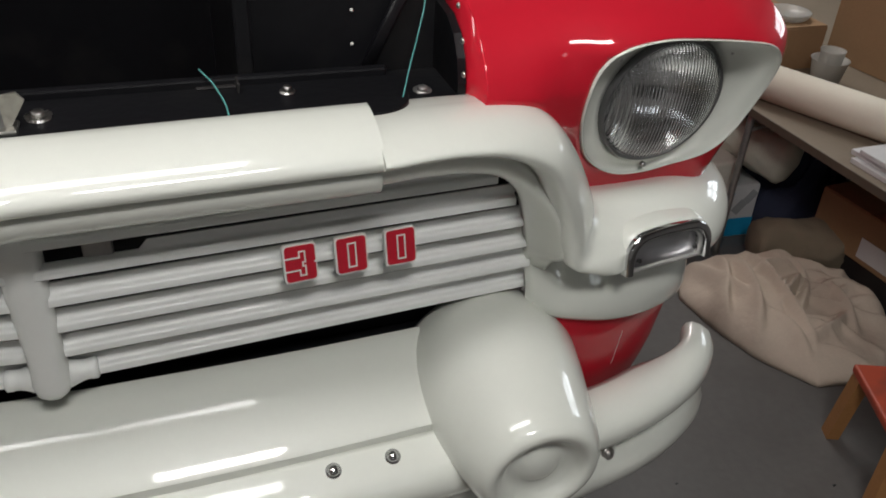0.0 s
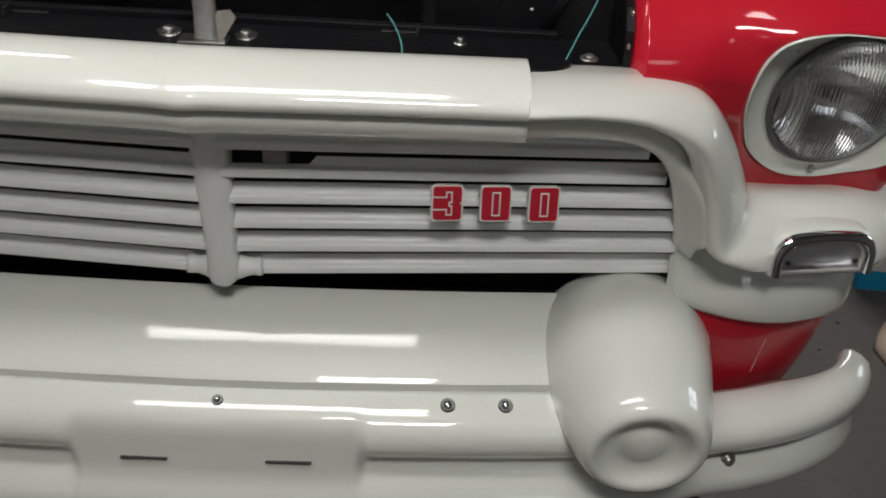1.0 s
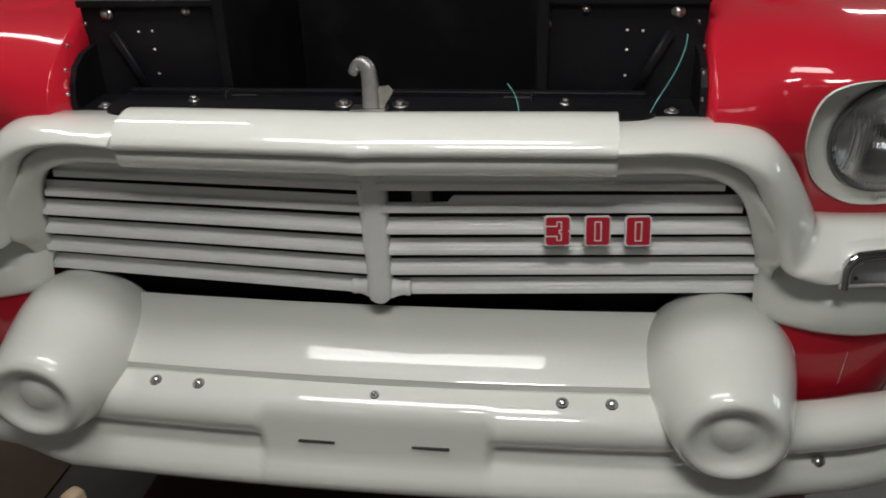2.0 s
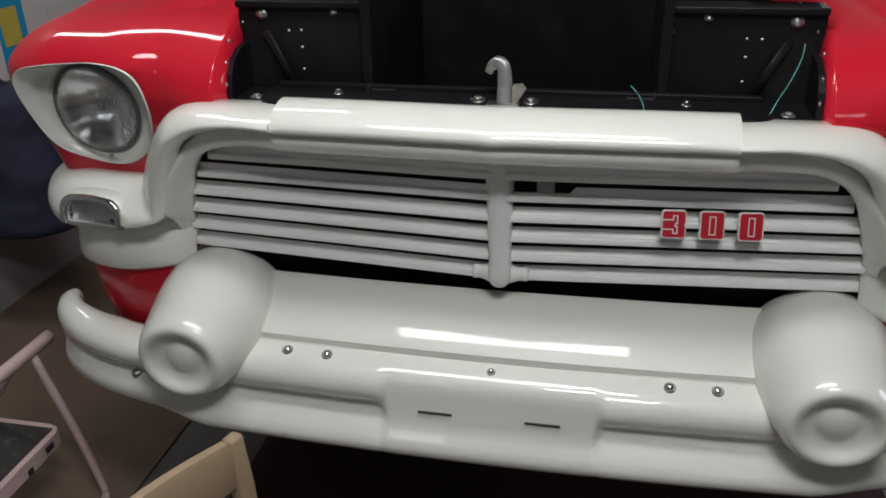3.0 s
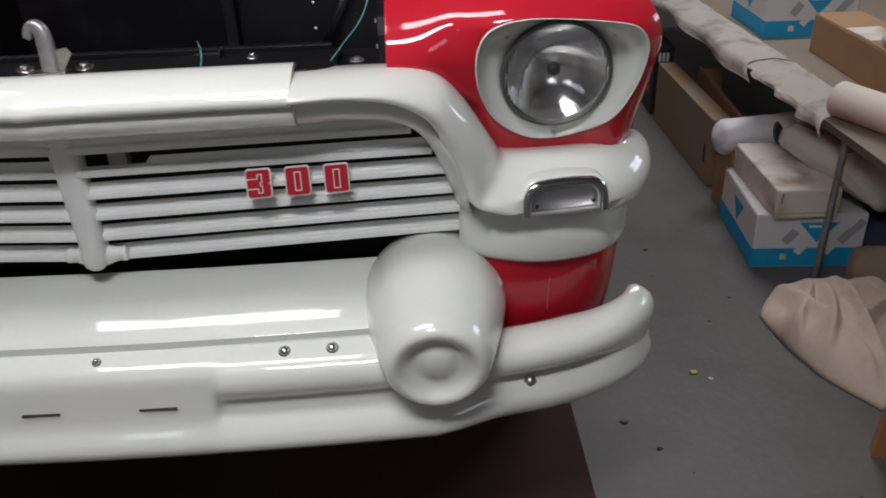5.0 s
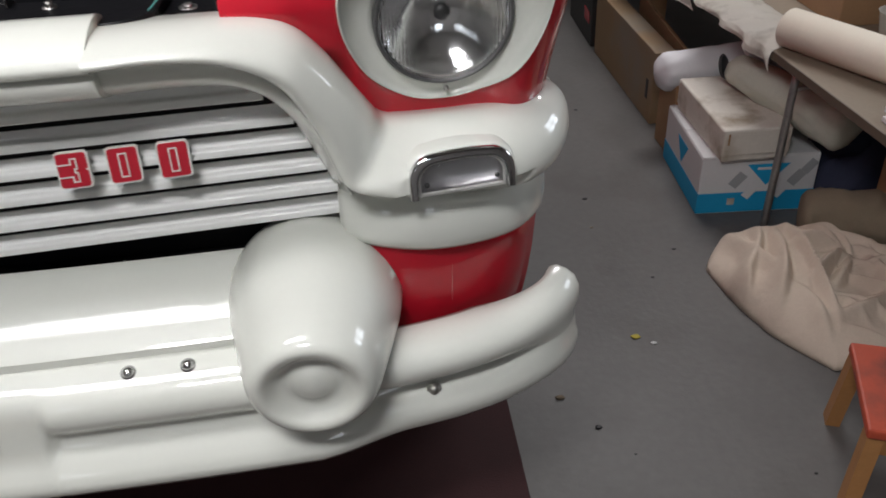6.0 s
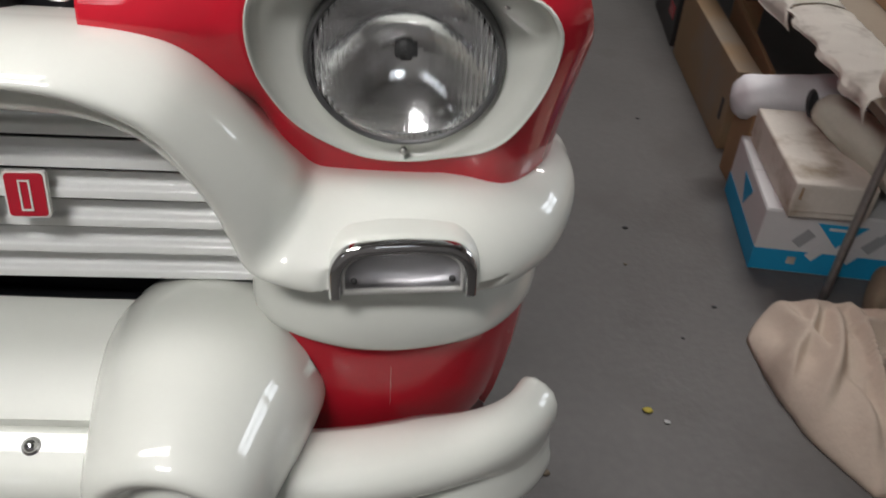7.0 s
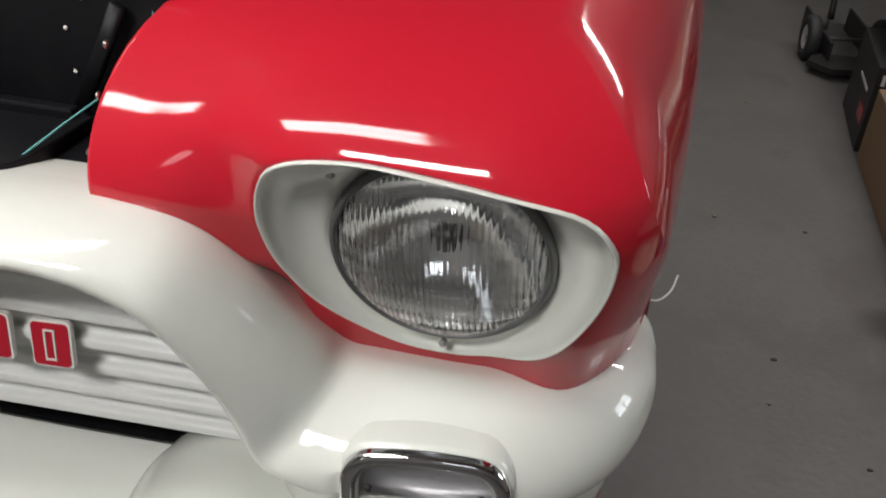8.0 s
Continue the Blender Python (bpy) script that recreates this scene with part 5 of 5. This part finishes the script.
def tarp():
    """A flattened canvas heap: soft swells, crossing folds with one sharp side, a rolled edge."""
    rng = random.Random(17)
    N, K = 240, 90
    ang = np.linspace(0, 2 * math.pi, N, endpoint=False)
    reach = np.array([pile_outline(a) * (1 + 0.05 * noise.noise(Vector((math.cos(a) * 2.2, math.sin(a) * 2.2, 3)))) for a in ang])
    f = np.linspace(0, 1, K + 1)[1:]
    X = 1.92 + np.outer(f, reach * np.cos(ang))
    Y = 0.84 + np.outer(f, reach * np.sin(ang))
    edge = (1 - f[:, None] ** 5) ** 0.55
    swell = np.array([[0.5 + 0.8 * noise.noise(Vector((x * 4.2, y * 4.2, 1.7))) for x, y in zip(rx, ry)] for rx, ry in zip(X, Y)])
    far = np.clip((Y - 0.70) / 0.40, 0, 1)
    Z = 0.034 + 0.060 * swell + 0.022 * far
    strokes = []
    for k in range(11):  # long folds running from the gathered top towards the front
        strokes.append((1.70 + 0.040 * k + rng.uniform(-0.012, 0.012), 1.12 + rng.uniform(-0.05, 0.03), -1.75 + 0.07 * k + rng.uniform(-0.18, 0.18), rng.uniform(0.22, 0.46), rng.uniform(-3, 3), rng.uniform(0.022, 0.040), rng.uniform(0.009, 0.015)))
    for k in range(10):  # short ones round the knot
        a = 0.63 * k + rng.uniform(-0.2, 0.2)
        strokes.append((2.00 + 0.05 * math.cos(a), 0.93 + 0.04 * math.sin(a), a + rng.uniform(-0.5, 0.5), rng.uniform(0.12, 0.24), rng.uniform(-9, 9), rng.uniform(0.024, 0.042), rng.uniform(0.008, 0.012)))
    for k in range(34):  # creases over the rest
        strokes.append((rng.uniform(1.74, 2.25), rng.uniform(0.62, 1.08), rng.uniform(-1.3, 0.5), rng.uniform(0.10, 0.30), rng.uniform(-6, 6), rng.uniform(0.012, 0.028), rng.uniform(0.006, 0.013)))
    folds = np.zeros(X.shape)
    for sx, sy, head, length, curve, h, w in strokes:
        best, side, taper = np.full(X.shape, 9.0), np.zeros(X.shape), np.zeros(X.shape)
        px, py = sx, sy
        for q in range(30):
            u = q / 29
            t = head + curve * length * u
            tx, ty = math.cos(t), math.sin(t)
            d = np.hypot(X - px, Y - py)
            near = d < best
            best = np.where(near, d, best)
            side = np.where(near, tx * (Y - py) - ty * (X - px), side)
            taper = np.where(near, math.sin(math.pi * (0.08 + 0.84 * u)), taper)
            px, py = px + tx * length / 29, py + ty * length / 29
        wide = np.where(side > 0, 0.9 * w, 2.2 * w)
        folds = np.maximum(folds, h * taper * np.exp(-(best / wide) ** 2))
    Z += 1.8 * folds
    for _ in range(5):
        pad = np.vstack([Z[:1], Z, Z[-1:]])
        Z = 0.4 * Z + 0.15 * (pad[:-2] + pad[2:] + np.roll(Z, 1, 1) + np.roll(Z, -1, 1))
    Z = np.maximum(0.004, Z * edge) + 0.001
    Z[-1] = 0.001
    bm = bmesh.new()
    rows = [[bm.verts.new((X[k, i], Y[k, i], Z[k, i])) for i in range(N)] for k in range(K)]
    c = bm.verts.new((1.92, 0.84, Z[0].mean()))
    for i in range(N):
        bm.faces.new((c, rows[0][i], rows[0][(i + 1) % N]))
        for k in range(K - 1):
            bm.faces.new((rows[k][i], rows[k + 1][i], rows[k + 1][(i + 1) % N], rows[k][(i + 1) % N]))
    bm.faces.new(rows[-1][::-1])
    bm.transform(Matrix.Translation((0.055, 0.03, 0)))
    return tagged(part("canvas_tarp", bm, CANVAS), "rumpled tan canvas tarp piled on the floor", "cloth")


tarp()
lying_roll("sack", "brown sackcloth cushion lying behind the tarp", "cushion", (1.985, 1.165, 0.098), (2.275, 1.050, 0.098), 0.090, 0.094, SACK, 0.20, 7.0)
heap("dark_cloth", "dark navy cloth heaped under the table", "cloth", 2.342, 1.465, lambda a: 0.25, 0.40, NAVY, 11.0, 0.0, 6.0)
carton("low_crate", "dark low crate under the table", 0.31, -0.50, 0.0, 0.36, 0.40, 0.13, 2, DARK)
small, SB = carton("small_box", "brown cardboard box with a white label on a dark crate", 0.30, -0.52, 0.1305, 0.36, 0.40, 0.17, 2, CARD, CARD)
part("label", placed(box_bm(-0.0015, 0.06, 0.02, 0.0, 0.20, 0.09), SB), PAPER_WHITE, small, "white paper label", smooth=False)


def step_stool():
    m = Matrix.Translation((1.735, 0.26, 0)) @ Matrix.Rotation(radians(-21), 4, "Z") @ Matrix.Translation((0.06, 0, 0))
    t = thing("step_stool", "low wooden stool with a worn red painted top", "stool", m @ Vector((0, 0, 0)))
    part("seat", placed(box_bm(-0.125, -0.14, 0.215, 0.30, 0.14, 0.240, 0.006), m), STOOL_RED, t, "worn red painted board", smooth=False)
    part("apron", placed(box_bm(-0.105, -0.128, 0.165, 0.28, -0.112, 0.215, 0.002), m), STOOL_WOOD, t, smooth=False)
    part("apron", placed(box_bm(-0.105, 0.112, 0.165, 0.28, 0.128, 0.215, 0.002), m), STOOL_WOOD, t, smooth=False)
    for x, y in ((-0.105, -0.115), (-0.105, 0.115), (0.27, -0.115), (0.27, 0.115)):
        sx = -1 if x < 0 else 1
        sy = -1 if y < 0 else 1
        r = []
        for z, k in ((0.0, 1.0), (0.215, 0.0)):
            cx, cy = x + sx * 0.012 * k, y + sy * 0.018 * k
            r.append([(cx - 0.016, cy - 0.02, z), (cx + 0.016, cy - 0.02, z), (cx + 0.016, cy + 0.02, z), (cx - 0.016, cy + 0.02, z)])
        part("leg", placed(rings_bm(r, True, (True, True)), m), STOOL_WOOD, t, smooth=False)


step_stool()

# floor jack farther back along the aisle
jm = Matrix.Translation((1.85, 4.01, 0)) @ Matrix.Rotation(radians(6), 4, "Z")
jack = thing("floor_jack", "dark greasy trolley jack on rubber-tyred wheels", "jack", (1.85, 4.01, 0))
part("side_plate", placed(box_bm(-0.10, -0.15, 0.03, -0.085, 0.45, 0.15, 0.003), jm), DARK, jack, smooth=False)
part("side_plate", placed(box_bm(0.125, -0.15, 0.03, 0.14, 0.45, 0.15, 0.003), jm), DARK, jack, smooth=False)
bm = rings_bm([[(-0.19, -0.16, z), (-0.10, -0.27, z), (0.12, -0.24, z), (0.16, -0.08, z), (-0.14, -0.05, z)] for z in (0.035, 0.062)], True, (True, True))
part("front_plate", placed(bm, jm), DARK, jack, "dark greasy steel plate", smooth=False)
part("axle", placed(tube_bm([(-0.17, 0.04, 0.11), (0, 0.04, 0.11), (0.19, 0.04, 0.11)], 0.010), jm), STEEL, jack)
for x in (-0.15, 0.185):
    wm = jm @ facing(x, 0.04, 0.11, 1 if x > 0 else -1, 0, 0)
    w = part("wheel", revolve_bm([(0.062, -0.03), (0.098, -0.03), (0.108, -0.02), (0.11, 0.0), (0.108, 0.02), (0.098, 0.03), (0.062, 0.03), (0.058, 0.0), (0.062, -0.03)], 36, wm), RUBBER, jack, "black rubber tyre")
    part("rim", revolve_bm([(0, 0.014), (0.02, 0.016), (0.024, 0.004), (0.05, 0.004), (0.058, 0.024), (0.063, 0.026), (0.062, -0.02), (0, -0.02)], 36, wm), PAPER_WHITE, w, "off-white wheel rim")
part("handle", placed(tube_bm([(0, 0.3, 0.13), (0.03, 0.5, 0.45), (0.06, 0.7, 0.9)], 0.016), jm), DARK, jack)

# under the bumper
tagged(part("floor_mat", box_bm(-0.765, -0.60, 0.0, 0.969, 0.80, 0.012, 0.004), MAT_RED, smooth=False), "dark red rubber mat on the floor under the bumper", "mat")

# ---- left-hand side ----
tagged(part("floor_sheet", box_bm(-2.08, -0.7, 0.0, -1.035, 2.6, 0.008, 0.002), CARPET, smooth=False), "worn brown carpet strip lying along the wall", "carpet")



def folding_steps():
    m = Matrix.Translation((-1.297, 0.05, 0.008)) @ Matrix.Rotation(radians(90), 4, "Z")
    t = thing("step_ladder", "folding step ladder with pinkish white tubes and black tread", "ladder", m @ Vector((0, 0, 0)))
    frame_path = [(-0.19, -0.085, 0.45), (-0.19, -0.155, 0.22), (-0.19, -0.195, 0.05), (-0.18, -0.205, 0.018), (-0.15, -0.208, 0.013), (0, -0.208, 0.013),
                  (0.15, -0.208, 0.013), (0.18, -0.205, 0.018), (0.19, -0.195, 0.05), (0.19, -0.155, 0.22), (0.19, -0.085, 0.45)]
    part("front_frame", placed(tube_bm(frame_path, 0.011, 12), m), LADDER, t)
    for x in (-0.17, 0.17):
        part("rear_rail", placed(tube_bm([(x, 0.20, 0.012), (x, 0.10, 0.23), (x, -0.06, 0.45)], 0.010), m), LADDER, t)
    part("top_bar", placed(tube_bm([(-0.265, -0.083, 0.46), (0, -0.083, 0.462), (0.265, -0.083, 0.46)], 0.017, 14), m), LADDER, t, "pink top bar")
    bm = rings_bm([[(x * q, y0, z) for x, y0 in ((-0.185, -0.09), (-0.175, -0.115), (-0.155, -0.125), (0, -0.125), (0.155, -0.125), (0.175, -0.115), (0.185, -0.09), (0.185, 0.14), (0.17, 0.16), (-0.17, 0.16), (-0.185, 0.14))]
                   for z, q in ((0.196, 1.0), (0.200, 1.004), (0.234, 1.004), (0.238, 1.0))], True, (True, True))
    step = split_sharp(part("step", placed(bm, m), LADDER, t), 30)
    part("tread", placed(box_bm(-0.168, -0.108, 0.236, 0.168, 0.142, 0.2405, 0.002), m), TREAD, step, "scuffed black tread", smooth=False)
    part("maker_plate", placed(box_bm(0.105, -0.1272, 0.208, 0.135, -0.1256, 0.226), m), RUBBER, step, smooth=False)
    part("clip", placed(box_bm(0.03, -0.1272, 0.197, 0.05, -0.1256, 0.214), m), RUBBER, step, smooth=False)


folding_steps()


def wood_chair():
    """An upright chair; its back runs along local x with the worn top rail uppermost."""
    m = Matrix.Translation((-0.33, -0.356, 0)) @ Matrix.Rotation(math.atan2(-0.92, -0.38), 4, "Z")
    t = thing("wooden_chair", "pale worn wooden chair with a broad top rail", "chair", m @ Vector((0.18, 0.2, 0)))
    for x in (0.0, 0.36):
        s = 1 if x == 0 else -1
        part("back_post", placed(sweep([(x + s * 0.016, 0.03, 0.0, 0.016, 0.014, 0, -1), (x + s * 0.016, 0.012, 0.43, 0.017, 0.015, 0, -1), (x + s * 0.016, 0.0, 0.70, 0.017, 0.014, 0, -1), (x + s * 0.018, -0.004, 0.792, 0.014, 0.012, 0, -1)], 14, 4.0, (0, 0.006)), m), WOOD, t)
        part("front_leg", placed(box_bm(x - 0.016 + s * 0.016, 0.36, 0, x + 0.016 + s * 0.016, 0.39, 0.425, 0.003), m), WOOD, t, smooth=False)
    rail = []
    for x in np.linspace(0.034, 0.326, 17):
        crown = 0.014 * math.sin(math.pi * (x - 0.03) / 0.30)
        rail.append([(x, y, z) for y, z in ((-0.013, 0.712), (-0.015, 0.72), (-0.014, 0.786 + crown), (-0.010, 0.795 + crown), (0.004, 0.795 + crown), (0.008, 0.786 + crown), (0.008, 0.72), (0.006, 0.712))])
    split_sharp(part("top_rail", placed(rings_bm(rail, True, (True, True)), m), WOOD, t, "broad worn top rail"), 40)
    for z in (0.56, 0.635):
        part("back_slat", placed(box_bm(0.034, -0.006, z, 0.326, 0.006, z + 0.03, 0.004), m), WOOD, t, smooth=False)
    part("seat", placed(box_bm(-0.01, 0.02, 0.425, 0.37, 0.40, 0.447, 0.008), m), WOOD, t, smooth=False)
    for y in (0.03, 0.37):
        part("stretcher", placed(box_bm(0.03, y - 0.008, 0.19, 0.33, y + 0.008, 0.215, 0.003), m), WOOD, t, smooth=False)


wood_chair()


def hanging_bag():
    """A soft bag slung by its strap from a hook on the side wall."""
    t, m = lying_roll("duffel_bag", "dark navy cloth bag hanging by a strap on the wall", "bag", (-1.885, 1.20, 0.33), (-1.915, 1.21, 0.88), 0.185, 0.150, NAVY, 0.14, 8.0)
    part("strap", tube_bm([(-1.93, 1.12, 0.83), (-2.04, 1.18, 0.93), (-2.075, 1.21, 0.955), (-2.04, 1.24, 0.93), (-1.93, 1.30, 0.83)], 0.010), NAVY, t)
    part("hook", tube_bm([(RX0, 1.21, 0.97), (-2.066, 1.21, 0.943), (-2.052, 1.21, 0.955)], 0.005), STEEL, t)


hanging_bag()
board = thing("notice_board", "white board on the wall with pinned papers", "board", (RX0, 1.9, 0.3))
part("panel", box_bm(RX0 + 0.001, 1.36, 0.83, RX0 + 0.02, 4.2, 2.0, 0.002), PAPER_WHITE, board, smooth=False)
for k, (y, z, w, h, mt) in enumerate(((1.45, 0.86, 0.16, 0.3, BLUE), (1.47, 0.95, 0.1, 0.14, YELLOW), (1.75, 0.82, 0.25, 0.5, PAPER_WHITE), (2.15, 0.92, 0.34, 0.17, PAPER_DIRTY))):
    part("paper", box_bm(RX0 + 0.0205 + 0.002 * k, y, z, RX0 + 0.0222 + 0.002 * k, y + w, z + h), mt, board, smooth=False)
for k in range(4):
    part("print_bar", box_bm(RX0 + 0.029, 2.18 + 0.07 * k, 0.95, RX0 + 0.0305, 2.22 + 0.07 * k, 1.05), RUBBER, board, smooth=False)

# litter on the floor
for x, y, mt, sz, lab in ((1.335, 0.760, YELLOW, 0.013, "small yellow scrap lying on the floor"), (1.373, 0.728, PAPER_WHITE, 0.009, "small white paper scrap on the floor"), (1.156, 0.448, RUBBER, 0.009, "dark crumb of dirt on the floor"),
                          (1.09, 0.56, SACK, 0.012, "brown crumb of dirt on the floor"), (1.46, 1.02, RUBBER, 0.006, "dark crumb of dirt on the floor"), (1.377, 1.504, RUBBER, 0.009, "dark crumb of dirt on the floor"),
                          (1.514, 2.225, RUBBER, 0.008, "dark crumb of dirt on the floor"), (1.567, 1.155, RUBBER, 0.007, "dark crumb of dirt on the floor"), (1.362, 3.31, SACK, 0.012, "brown crumb of dirt on the floor"),
                          (1.227, 2.242, SACK, 0.010, "brown crumb of dirt on the floor"), (1.579, 0.244, RUBBER, 0.005, "dark crumb of dirt on the floor"), (1.216, 0.355, RUBBER, 0.004, "dark crumb of dirt on the floor"),
                          (1.355, 1.32, SACK, 0.006, "brown crumb of dirt on the floor")):
    x, y = 0.80 + (x - 0.80) * 1.048, y + 0.008 * (y + 0.7) * 1.3
    bm = bmesh.new()
    bmesh.ops.create_icosphere(bm, subdivisions=2, radius=sz)
    for v in bm.verts:
        v.co = Vector((v.co.x * (1 + 0.5 * noise.noise(v.co * 90)), v.co.y * 0.7, v.co.z * 0.25 + sz * 0.25)) + Vector((x, y, 0))
    tagged(part("floor_scrap", bm, mt), lab, "litter", "litter on the floor")
